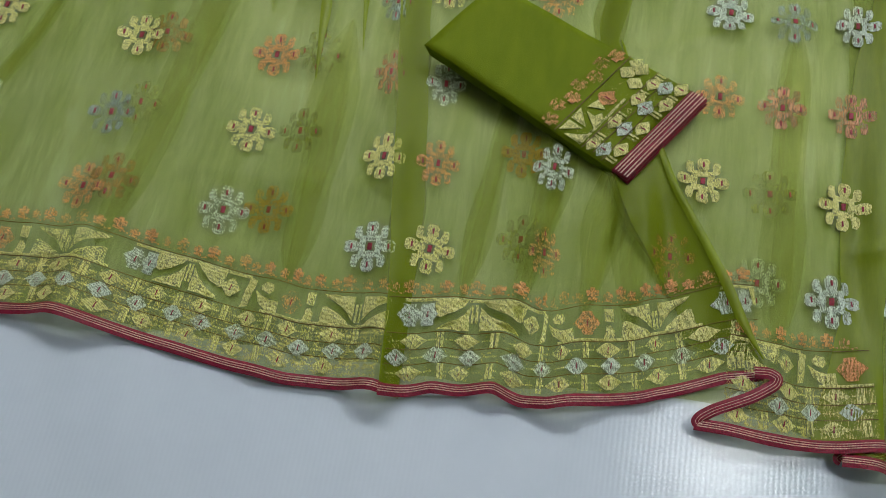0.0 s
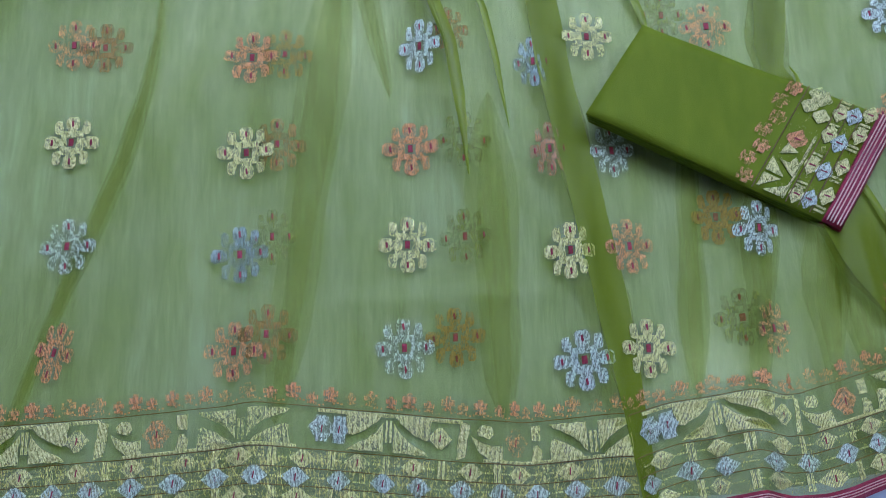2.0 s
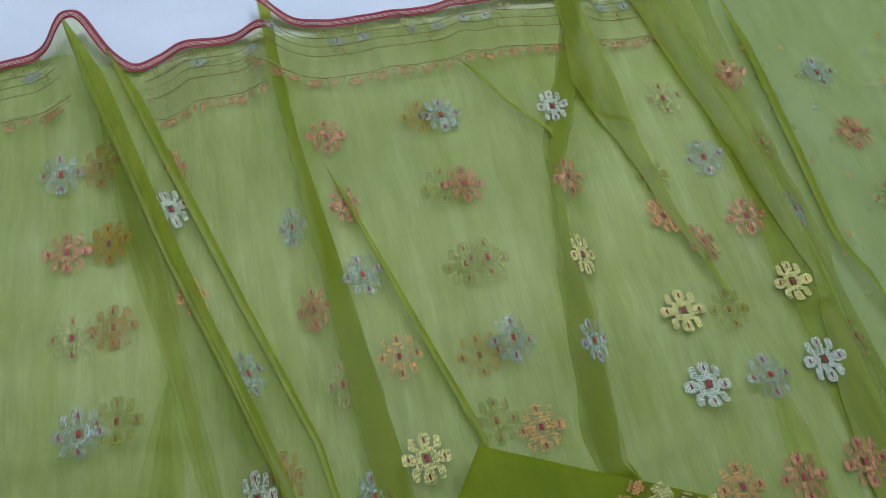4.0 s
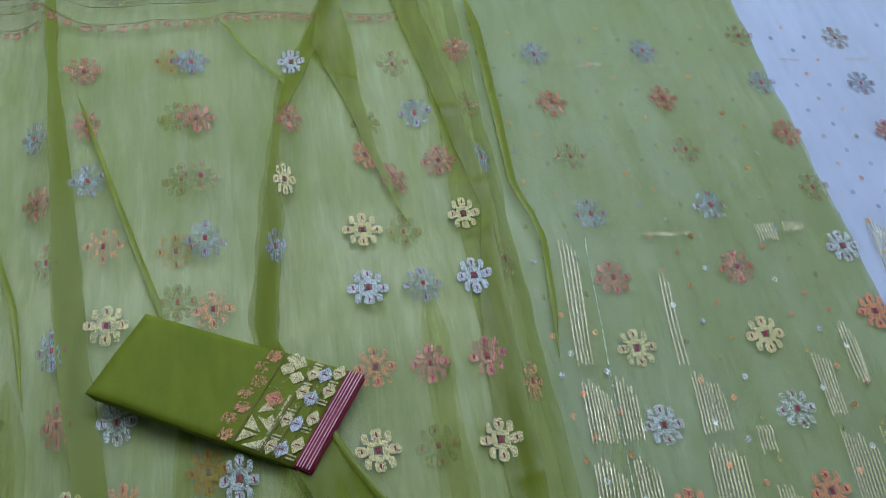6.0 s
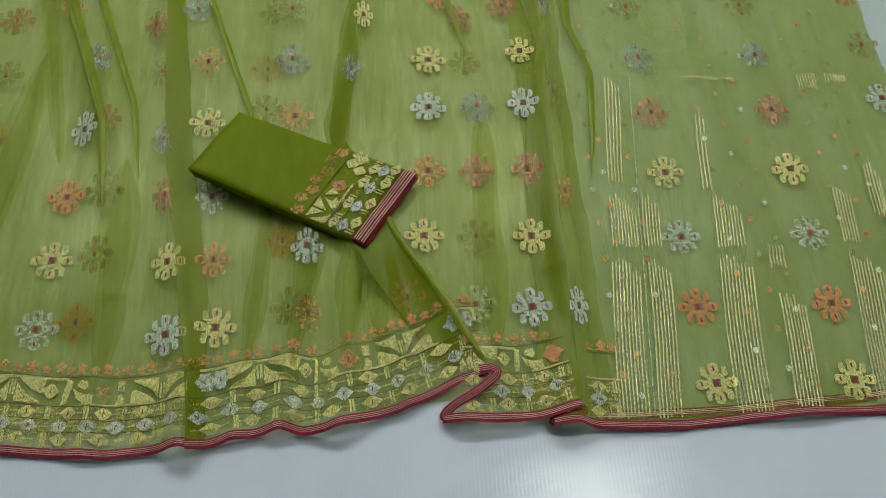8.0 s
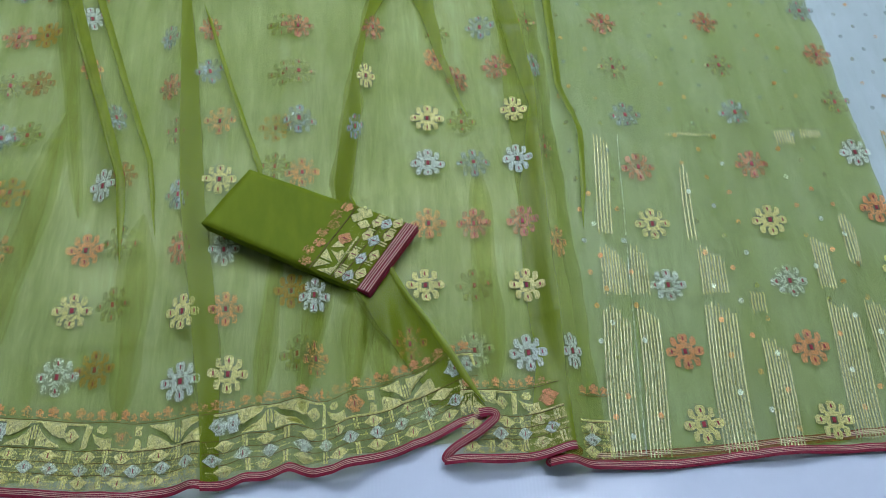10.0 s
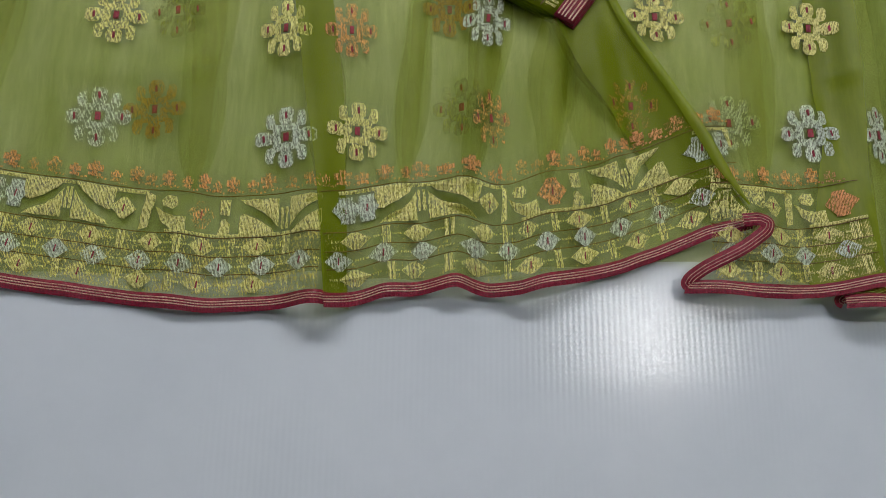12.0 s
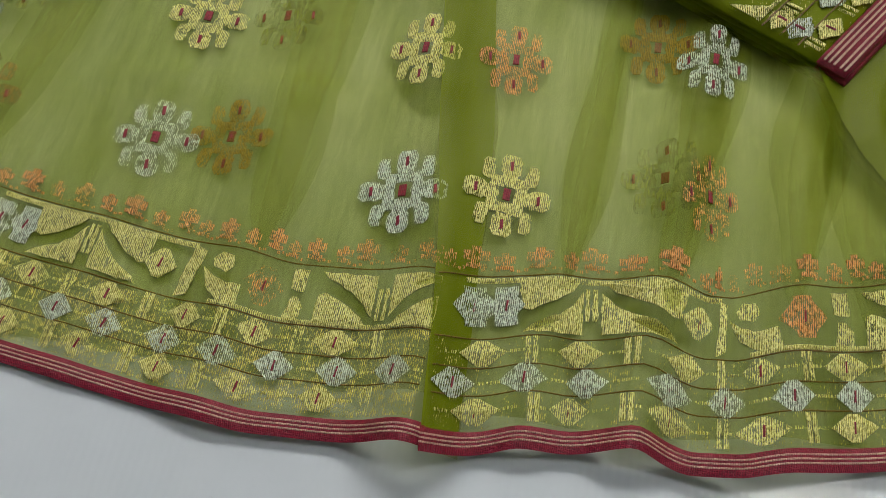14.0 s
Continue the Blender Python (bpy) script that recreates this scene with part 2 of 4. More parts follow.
def line(*pts):
    """x as a function of y (or the reverse) through a few corner points, rounded off."""
    a = np.array(sorted(pts))
    fine = np.linspace(a[0, 0], a[-1, 0], 420)
    v = np.interp(fine, a[:, 0], a[:, 1])
    pad = np.pad(v, 6, mode="edge")
    k = np.hanning(13)
    v = np.convolve(pad, k / k.sum(), mode="valid")
    return lambda q: np.interp(q, fine, v)


# ---- the cloth's edges: x of a fold line by y, and y of a hem by x ----
P1_LEFT = line((-0.02, 0.002), (0.0, 0.0), (0.115, -0.014), (0.2, -0.028), (0.46, -0.070), (0.57, -0.080), (0.80, -0.097), (1.02, -0.114), (1.15, -0.120))
P1_RIGHT = line((-0.02, 0.02), (0.1, 0.012), (0.2, 0.007), (0.43, -0.030), (0.7, -0.062), (0.91, -0.092), (1.04, -0.100), (1.15, -0.104))
P2_LEFT = line((0.30, -0.135), (0.35, -0.144), (0.474, -0.161), (0.604, -0.205), (0.751, -0.256), (1.023, -0.341), (1.15, -0.373))
P2_RIGHT = line((0.30, -0.085), (0.378, -0.098), (0.514, -0.122), (0.695, -0.186), (0.832, -0.233), (0.987, -0.286), (1.15, -0.340))
LEFT_FOLD = line((0.02, -0.570), (0.089, -0.556), (0.19, -0.528), (0.275, -0.499), (0.354, -0.473), (0.428, -0.456), (0.50, -0.445))
E_RIGHT = line((0.0, 0.40), (0.085, 0.368), (0.187, 0.319), (0.279, 0.263), (0.439, 0.186), (0.614, 0.209), (0.683, 0.203), (0.80, 0.222), (0.95, 0.285), (1.066, 0.322), (1.15, 0.34))
F_LEFT = line((0.0, 0.306), (0.028, 0.306), (0.045, 0.322), (0.062, 0.350), (0.080, 0.364), (0.10, 0.345), (0.13, 0.280), (0.174, 0.251), (0.225, 0.215), (0.273, 0.190), (0.475, 0.154), (0.592, 0.169), (0.741, 0.193), (0.876, 0.219), (1.048, 0.291), (1.15, 0.32))
K_LEFT = line((0.60, 0.379), (0.615, 0.371), (0.734, 0.333), (0.843, 0.312), (0.947, 0.275), (1.047, 0.295), (1.15, 0.300))
TRI_RIGHT = line((0.60, 0.380), (0.62, 0.374), (0.733, 0.347), (0.85, 0.338), (0.937, 0.338), (1.066, 0.324), (1.15, 0.32))
F_RIGHT = line((0.0, 0.474), (0.03, 0.474), (0.22, 0.480), (0.458, 0.486), (0.67, 0.496), (0.80, 0.488), (1.04, 0.455), (1.15, 0.445))
F_INNER = line((0.0, 0.408), (0.03, 0.410), (0.16, 0.440), (0.27, 0.436), (0.459, 0.448), (0.513, 0.462), (0.62, 0.481), (0.80, 0.455), (1.04, 0.415), (1.15, 0.40))
PALLU_FOLD = line((0.0, 0.546), (0.212, 0.530), (0.405, 0.539), (0.565, 0.554), (0.66, 0.530), (0.84, 0.533), (1.04, 0.534), (1.15, 0.535))
BLOUSE_FOLD = line((0.46, 0.055), (0.502, 0.043), (0.673, -0.011), (0.838, -0.058), (0.92, -0.080))
TOP_THIN = line((0.84, 0.232), (0.876, 0.219), (0.931, 0.172), (0.995, 0.140), (1.03, 0.120))
A_HEM = line((-1.3, 0.0), (-0.57, 0.006), (-0.45, 0.012), (-0.37, 0.018), (-0.34, 0.021), (-0.28, 0.016), (-0.157, 0.002), (-0.10, -0.003), (-0.03, 0.002), (0.02, 0.002))
E_HEM = line((-0.02, -0.003), (0.0, -0.001), (0.046, 0.013), (0.075, 0.016), (0.107, 0.022), (0.135, 0.016), (0.162, 0.017), (0.253, 0.041), (0.326, 0.072), (0.368, 0.082), (0.4, 0.086))
F_HEM = line((0.25, 0.03), (0.302, 0.024), (0.345, 0.021), (0.393, 0.020), (0.44, 0.025), (0.475, 0.031), (0.5, 0.032))
PALLU_HEM = line((0.40, 0.013), (0.44, 0.013), (0.542, 0.007), (0.60, 0.006), (0.683, 0.012), (0.773, 0.016), (0.886, 0.016), (1.03, 0.020), (1.9, 0.03))
UNDER_HEM = line((-1.3, 0.012), (-0.4, 0.028), (0.1, 0.03), (0.3, 0.055), (0.5, 0.02), (0.60, 0.022), (0.75, 0.027), (0.886, 0.038), (1.05, 0.045), (1.9, 0.04))
A_TOP = line((-1.3, 1.04), (-0.51, 1.081), (-0.45, 1.086), (-0.385, 1.098), (-0.373, 1.136), (-0.347, 1.144), (-0.312, 1.079), (-0.284, 1.056), (-0.23, 1.086), (-0.123, 1.099), (-0.05, 1.10))
E_TOP = line((-0.14, 1.15), (-0.118, 1.148), (-0.075, 1.115), (-0.028, 1.101), (0.06, 1.110), (0.219, 1.125), (0.34, 1.12), (0.6, 1.12))
FLAT_TOP = line((-1.3, 1.06), (-0.55, 1.074), (-0.40, 1.082), (-0.30, 1.050), (-0.26, 1.050), (-0.2, 1.080), (0.2, 1.098), (1.9, 1.11))

rng = np.random.default_rng(7)
WAVES = [(rng.uniform(20, 70), rng.uniform(-9, 9), rng.uniform(0, 6.3), rng.uniform(0.0005, 0.0013)) for _ in range(9)]
WAVES += [(rng.uniform(90, 150), rng.uniform(-25, 25), rng.uniform(0, 6.3), rng.uniform(0.0002, 0.0005)) for _ in range(8)]
# short soft wrinkles: centre, direction, half length, height, width
WRINKLES = [(rng.uniform(-0.7, 1.0), rng.uniform(0.12, 1.0), radians(90 + rng.normal(0, 28)), rng.uniform(0.04, 0.13), rng.uniform(0.0025, 0.0060), rng.uniform(0.006, 0.011)) for _ in range(22)]
WRINKLES += [(rng.uniform(-0.6, 1.0), rng.uniform(0.15, 1.0), radians(rng.normal(0, 14)), rng.uniform(0.05, 0.14), rng.uniform(0.0020, 0.0045), rng.uniform(0.005, 0.009)) for _ in range(10)]


def bell(d, w):
    return np.exp(-(d / w) ** 2)


def relief(x, y):
    """How high the cloth stands over the sheet: soft waves, pleats, creases and lifted hems."""
    x, y = np.asarray(x, float), np.asarray(y, float)
    z = 0.003 + sum(a * np.sin(fx * x + fy * y + p) for fx, fy, p, a in WAVES)
    for fold, amp, w, y0, y1 in ((P1_LEFT, 0.010, 0.022, -1, 2), (P2_LEFT, 0.018, 0.028, 0.33, 2), (P2_RIGHT, 0.008, 0.016, 0.36, 2), (E_RIGHT, 0.009, 0.022, -1, 2),
                                 (TRI_RIGHT, 0.006, 0.018, 0.62, 2), (F_RIGHT, 0.010, 0.020, -1, 2), (PALLU_FOLD, 0.006, 0.012, 0.45, 2), (LEFT_FOLD, 0.004, 0.014, 0.05, 0.45),
                                 (BLOUSE_FOLD, 0.004, 0.012, 0.5, 0.84), (TOP_THIN, 0.004, 0.012, 0.87, 1.0)):
        fade = 1 / (1 + np.exp(-(y - y0) / 0.03)) / (1 + np.exp((y - y1) / 0.03))
        z = z + amp * bell(x - fold(y), w) * fade
    for cx, amp, w in ((-0.48, 0.004, 0.05), (-0.33, 0.020, 0.045), (-0.01, 0.014, 0.02), (0.10, 0.005, 0.022), (0.18, 0.009, 0.03), (0.345, 0.013, 0.035), (0.455, 0.018, 0.025), (0.75, 0.005, 0.05), (0.95, 0.006, 0.06)):
        z = z + 1.6 * amp * bell(x - cx, w) * np.exp(-np.maximum(y, 0) / 0.08)
    for cx, amp, w in ((-0.36, 0.010, 0.03), (-0.12, 0.008, 0.03), (-0.23, 0.005, 0.03), (0.06, 0.004, 0.04)):
        z = z + amp * bell(x - cx, w) * np.exp(-np.maximum(1.1 - y, 0) / 0.12)
    for x0, y0, x1, y1, amp in ((-0.7, 0.528, -0.25, 0.557, 0.005), (0.24, 0.553, 0.47, 0.585, 0.006), (0.2, 0.43, 0.36, 0.50, 0.006), (-0.25, 0.21, -0.05, 0.215, 0.004), (-0.40, 0.43, -0.26, 0.60, 0.003)):
        along = np.clip((x - x0) / (x1 - x0), 0, 1)
        z = z + amp * bell(y - (y0 + along * (y1 - y0)), 0.008) * bell(np.maximum(np.maximum(x0 - x, x - x1), 0), 0.03)
    for x0, y0, x1, y1, amp, w in ((0.135, 0.30, 0.105, 0.0, 0.011, 0.016), (0.195, 0.30, 0.175, 0.0, 0.010, 0.017), (0.075, 0.33, 0.05, 0.02, 0.007, 0.015), (0.235, 0.25, 0.262, 0.05, 0.008, 0.016),
                                   (-0.31, 0.50, -0.335, 0.05, 0.007, 0.024), (-0.13, 0.48, -0.12, 0.05, 0.006, 0.026), (-0.43, 0.80, -0.45, 0.30, 0.005, 0.025), (0.03, 1.05, 0.09, 0.62, 0.005, 0.02), (0.39, 0.5, 0.375, 0.1, 0.007, 0.022),
                                   (0.15, 1.05, 0.16, 0.62, 0.005, 0.02), (-0.48, 1.08, -0.46, 0.82, 0.006, 0.02), (0.60, 0.80, 0.59, 0.45, 0.004, 0.016), (0.74, 0.95, 0.72, 0.35, 0.003, 0.02), (0.93, 0.95, 0.91, 0.35, 0.003, 0.02)):
        t = np.clip((y - y0) / (y1 - y0), 0, 1)
        z = z + amp * bell(x - (x0 + t * (x1 - x0)), w) * bell(np.maximum(np.maximum(y1 - y, y - y0), 0), 0.05)
    for cx, cy, a, reach, amp, w in WRINKLES:
        u, v = (x - cx) * math.cos(a) + (y - cy) * math.sin(a), (y - cy) * math.cos(a) - (x - cx) * math.sin(a)
        z = z + amp * bell(v - 0.15 * u * u / reach, w) * bell(u, reach)
    for y0 in (0.255, 0.572, 0.888):
        z = z + 0.0040 * np.maximum(0, 1 - np.abs(y - y0) / 0.007) / (1 + np.exp(-(x - 0.56) / 0.01))
    return np.maximum(z, 0.0015)


STEP = 0.0020


def height(x, y, k):
    return relief(x, y) + 0.001 + STEP * k


sari = tagged(new("sari"), "sheer green organza sari spread in pleats on white sheet", "sari")


def panel(name, left, right, bottom, top, k, mat=GREEN, y0=0.0, y1=1.1, cell=0.007, label="", puff=0.0):
    """One length of cloth between two side edges and two hems."""
    probe = np.linspace(y0, y1, 9)
    wide = float(np.max(right(probe) - left(probe)))
    nx, ny = max(4, int(wide / cell)), max(6, int((y1 - y0) / cell))
    s, v = np.meshgrid(np.linspace(0, 1, nx + 1), np.linspace(0, 1, ny + 1))
    y = y0 + v * (y1 - y0)
    seed = 3.1 * k + 0.7 * float(left(0.5))
    for _ in range(2):
        wob = min(1.0, wide / 0.12) * (0.0016 * np.sin(31 * y + seed) + 0.0010 * np.sin(73 * y + 2 * seed))
        x = left(y) + s * (right(y) - left(y)) + wob * np.abs(2 * s - 1) ** 3
        y = bottom(x) + v * (top(x) - bottom(x))
    z = height(x, y, k) + puff * np.sin(np.pi * s)
    verts = np.stack([x, y, z], -1).reshape(-1, 3)
    a = (np.arange(ny)[:, None] * (nx + 1) + np.arange(nx)[None, :]).reshape(-1)
    faces = np.stack([a, a + 1, a + nx + 2, a + nx + 1], 1).tolist()
    return link(name, verts.tolist(), faces, [mat], sari, label=label)


def at(value):
    return lambda q: np.full_like(np.asarray(q, float), value)


def beside(fold, d):
    return lambda q: fold(q) + d


def fold_strip(fold, w0, w1, y0, y1, k, label=""):
    """A narrow crease where the cloth is doubled over itself."""
    def half(q):
        u = np.clip((np.asarray(q, float) - y0) / (y1 - y0), 0, 1)
        return (w0 + (w1 - w0) * u) * np.clip(np.minimum(u, 1 - u) * 8 + 0.15, 0, 1)
    return panel("fold", fold, lambda q: fold(q) + half(q), at(y0), at(y1), k, DOUBLED, y0, y1, 0.004, label, 0.0012)


under = panel("under_layer", at(-1.25), at(0.52), UNDER_HEM, FLAT_TOP, 0, GREEN, 0.0, 1.1, 0.009)
body = panel("body_panel", at(-1.25), P1_RIGHT, A_HEM, A_TOP, 1)
inner = panel("inner_panel", F_LEFT, F_RIGHT, F_HEM, E_TOP, 1)
pleat = panel("pleat_panel", P1_LEFT, E_RIGHT, E_HEM, E_TOP, 2)
panel("tuck", K_LEFT, TRI_RIGHT, at(0.60), E_TOP, 3, DOUBLED, 0.60, 1.12, 0.004)
panel("tuck", F_INNER, beside(F_RIGHT, -0.001), beside(F_HEM, 0.002), E_TOP, 2, DOUBLED)
panel("tuck", beside(F_LEFT, 0.006), beside(E_RIGHT, -0.002), beside(E_HEM, 0.004), E_TOP, 1.5, DOUBLED, 0.05, 1.1)
panel("tuck", beside(P1_LEFT, 0.001), P1_RIGHT, beside(E_HEM, 0.003), beside(E_TOP, -0.004), 1.5, DOUBLED)
pallu_under = panel("pallu_under_layer", at(0.50), at(1.85), UNDER_HEM, FLAT_TOP, 0, PALE, 0.0, 1.1, 0.009)
pallu = panel("pallu_panel", at(0.445), at(1.035), PALLU_HEM, FLAT_TOP, 1, PALLU)
for crease in ((P2_LEFT, 0.010, 0.028, 0.33, 1.12, 3), (P2_RIGHT, 0.006, 0.016, 0.38, 1.08, 3), (BLOUSE_FOLD, 0.010, 0.005, 0.47, 0.86, 4),
               (TOP_THIN, 0.008, 0.005, 0.86, 1.0, 4), (PALLU_FOLD, 0.007, 0.020, 0.38, 1.06, 3), (P2_LEFT, 0.006, 0.010, 0.45, 1.12, 4), (E_RIGHT, -0.012, -0.006, 0.10, 0.44, 4)):
    fold_strip(*crease)


# soft shade along the folds, put in as added bands of thin green cloth
def shade_band(mid, ya, yb, wide):
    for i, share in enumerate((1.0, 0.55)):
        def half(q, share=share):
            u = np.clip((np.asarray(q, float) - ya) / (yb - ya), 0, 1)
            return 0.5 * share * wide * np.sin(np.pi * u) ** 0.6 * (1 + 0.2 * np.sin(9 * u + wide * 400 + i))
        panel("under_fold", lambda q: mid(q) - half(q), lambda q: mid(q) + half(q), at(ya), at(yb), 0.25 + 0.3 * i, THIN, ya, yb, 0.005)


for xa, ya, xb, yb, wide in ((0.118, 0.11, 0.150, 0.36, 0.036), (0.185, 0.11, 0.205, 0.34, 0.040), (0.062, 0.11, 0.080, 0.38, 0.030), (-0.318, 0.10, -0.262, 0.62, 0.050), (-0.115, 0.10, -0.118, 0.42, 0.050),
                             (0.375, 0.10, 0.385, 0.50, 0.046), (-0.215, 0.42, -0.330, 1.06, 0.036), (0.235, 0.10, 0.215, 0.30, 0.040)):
    shade_band(line((ya, xa), (yb, xb)), ya, yb, wide)
shade_band(LEFT_FOLD, 0.0, 0.56, 0.020)


# ---- woven ornament ----
def rough_edge(poly, amount):
    out = []
    for i, (x0, y0) in enumerate(poly):
        x1, y1 = poly[(i + 1) % len(poly)]
        out.append((x0, y0))
        n = int(math.hypot(x1 - x0, y1 - y0) / 0.0035)
        for j in range(1, n):
            u = j / n
            out.append((x0 + u * (x1 - x0) + random.uniform(-amount, amount), y0 + u * (y1 - y0) + random.uniform(-amount, amount)))
    return out


def woven(name, polys, place, parent, thick=0.0007, jag=0.0006):
    """Flat pieces of laid thread, each a shallow slab draped over the cloth. polys: (points, material)."""
    verts, faces, slots, mats = [], [], [], []
    base = thick
    for pts, mat in polys:
        if mat not in mats:
            mats.append(mat)
        pts = np.array(rough_edge(pts, jag))
        x, y, z = place(pts[:, 0], pts[:, 1])
        n, b = len(pts), len(verts)
        thick = base + (0.0006 if mat is RED else 0.0)
        verts += list(zip(x, y, z)) + list(zip(x, y, z + thick))
        c = len(verts)
        cx, cy, cz = place(pts[:, 0].mean(keepdims=True), pts[:, 1].mean(keepdims=True))
        verts.append((cx[0], cy[0], max(cz[0], float(np.mean(z))) + thick * 1.3))
        for i in range(n):
            j = (i + 1) % n
            faces += [(b + i, b + j, b + n + j, b + n + i), (b + n + i, b + n + j, c)]
            slots += [mats.index(mat)] * 2
    return link(name, verts, faces, mats, parent, slots, smooth=False)


def poly(cx, cy, *pts):
    return [(cx + a, cy + b) for a, b in pts]


def rect(cx, cy, w, h):
    return poly(cx, cy, (-w, -h), (w, -h), (w, h), (-w, h))


def flower_shape(mat, r=0.031):
    """Eight-armed star: a square ring round the heart, four petals on short necks, four upright corner blocks."""
    u = r / 0.031
    shape = []
    for a in range(4):
        c, s = math.cos(a * math.pi / 2), math.sin(a * math.pi / 2)
        turn = lambda pts: [(u * (c * p - s * q), u * (s * p + c * q)) for p, q in pts]
        shape.append((turn([(0.0134, -0.0052), (0.0162, -0.0056), (0.0174, -0.0072), (0.0270, -0.0076), (0.0310, -0.0046), (0.0312, 0.0048), (0.0270, 0.0078), (0.0174, 0.0072), (0.0162, 0.0056), (0.0134, 0.0052)]), mat))
        shape.append((turn([(0.0060, -0.0078), (0.0136, -0.0122), (0.0136, 0.0122), (0.0060, 0.0078)]), mat))
    for a in (-1, 1):
        for b in (-1, 1):
            block = [(0.0104, 0.0104), (0.0150, 0.0098), (0.0190, 0.0108), (0.0204, 0.0140), (0.0206, 0.0226), (0.0182, 0.0262), (0.0126, 0.0256), (0.0112, 0.0180)]
            pts = [(u * a * p, u * b * q) for p, q in block]
            shape.append((pts if a * b > 0 else pts[::-1], mat))
    return shape


def red_stitches(r=0.031):
    u = r / 0.031
    marks = [rect(0, 0, 0.0026 * u, 0.0042 * u)]
    for x, y in ((0.0225, 0), (-0.0225, 0), (0, 0.0225), (0, -0.0225)):
        marks.append(poly(x * u, y * u, (-0.0006, -0.0038), (0.0015, -0.0028), (0.0008, 0.0038), (-0.0013, 0.0028)))
    return [(m, RED) for m in marks]


def flower(x, y, code, k, parent, squash=1.0, turn=0.0, size=0.88):
    a = radians(turn + random.uniform(-3, 3))
    c, s = math.cos(a), math.sin(a)

    def place(p, q):
        p, q = p * squash * size, q * size
        X, Y = x + c * p - s * q, y + s * p + c * q
        return X, Y, height(X, Y, k) + 0.0004

    ob = woven("flower", flower_shape(THREADS[code]), place, parent, 0.0006 if code.isupper() else 0.0003, 0.0010)
    woven("red_stitch", red_stitches(), lambda p, q: (lambda t: (t[0], t[1], t[2] + 0.0003))(place(p, q)), ob, 0.0005, 0.0003)
    return ob


def column(xs, ys, codes, k, parent, squash=1.0, turn=0.0):
    """Flowers up one warp line; xs and ys: where it starts and ends."""
    n = len(codes)
    for i, code in enumerate(codes):
        u = i / max(1, n - 1)
        if code != "-":
            flower(xs[0] + u * (xs[1] - xs[0]), ys[0] + u * (ys[1] - ys[0]), code, k, parent, squash, turn)


# body, from the left
column((-0.86, -0.88), (0.17, 0.90), "OSGOSgos", 1, body)
column((-0.70, -0.72), (0.17, 0.90), "SGOSGosg", 1, body)
column((-0.517, -0.556), (0.270, 0.905), "SGOsgos", 1, body, 0.95)
column((-0.356, -0.352), (0.258, 0.465), "sGO", 1, body)
column((-0.352, -0.372), (0.572, 0.897), "sgos", 1, body)
column((-0.204, -0.195), (0.167, 0.364), "SGO", 1, body)
for x, y, code, squash, turn in ((-0.519, 0.170, "O", 0.6, -12), (-0.358, 0.167, "O", 1, 0), (-0.184, 0.472, "S", 0.75, 0), (-0.180, 0.605, "s", 0.6, 15), (-0.231, 0.704, "O", 0.62, 18),
                                 (-0.249, 0.826, "S", 0.8, 15), (-0.241, 0.890, "o", 0.5, 10), (-0.041, 0.151, "S", 1, 0), (-0.047, 0.254, "G", 0.85, 0), (-0.060, 0.357, "b", 0.7, 0),
                                 (-0.071, 0.452, "s", 0.7, 0), (-0.085, 0.575, "g", 0.6, 0), (-0.103, 0.669, "o", 0.7, 0), (-0.114, 0.780, "s", 0.6, 0)):
    flower(x, y, code, 1, body, squash, turn)
# front pleat
for x, y, code, squash, turn in ((0.020, 0.161, "G", 0.95, 0), (0.011, 0.259, "O", 0.85, 0), (0.002, 0.357, "S", 0.8, 0), (-0.013, 0.483, "G", 0.95, 0), (-0.020, 0.599, "O", 0.95, 0), (-0.043, 0.706, "s", 0.9, 12),
                                 (-0.049, 0.804, "o", 0.7, 10), (-0.057, 0.909, "o", 0.95, 0), (0.137, 0.176, "O", 0.62, 6), (0.134, 0.272, "S", 0.8, 0), (0.112, 0.494, "O", 1, 0), (0.106, 0.596, "s", 1, 0),
                                 (0.103, 0.703, "g", 1, 0), (0.099, 0.810, "o", 1, 0), (0.094, 0.922, "s", 1, 0), (0.195, 0.578, "s", 0.5, 0), (0.214, 0.686, "G", 0.55, 0), (0.228, 0.797, "o", 0.75, 0), (0.241, 0.914, "S", 0.75, 0)):
    flower(x, y, code, 2, pleat, squash, turn)
# beyond the blouse piece and towards the pallu
for x, y, code, squash, turn in ((0.266, 0.198, "B", 0.9, 0), (0.292, 0.289, "G", 1, 0), (0.303, 0.395, "O", 1, 0), (0.308, 0.508, "S", 1, 0), (0.312, 0.600, "G", 1, 0), (0.371, 0.392, "o", 0.95, 0), (0.380, 0.506, "s", 1, 0),
                                 (0.436, 0.711, "o", 0.95, 0), (0.416, 0.806, "s", 0.95, 0), (0.397, 0.910, "g", 0.95, 0)):
    flower(x, y, code, 1, inner, squash, turn)
for x, y, code, squash, turn in ((0.331, 0.726, "O", 0.6, 25), (0.366, 0.682, "o", 0.7, 20), (0.429, 0.176, "S", 1, 0), (0.440, 0.285, "G", 0.95, 0), (0.446, 0.396, "o", 0.9, 0), (0.451, 0.514, "S", 0.85, 0), (0.455, 0.613, "G", 0.8, 0)):
    flower(x, y, code, 2.1, inner, squash, turn)
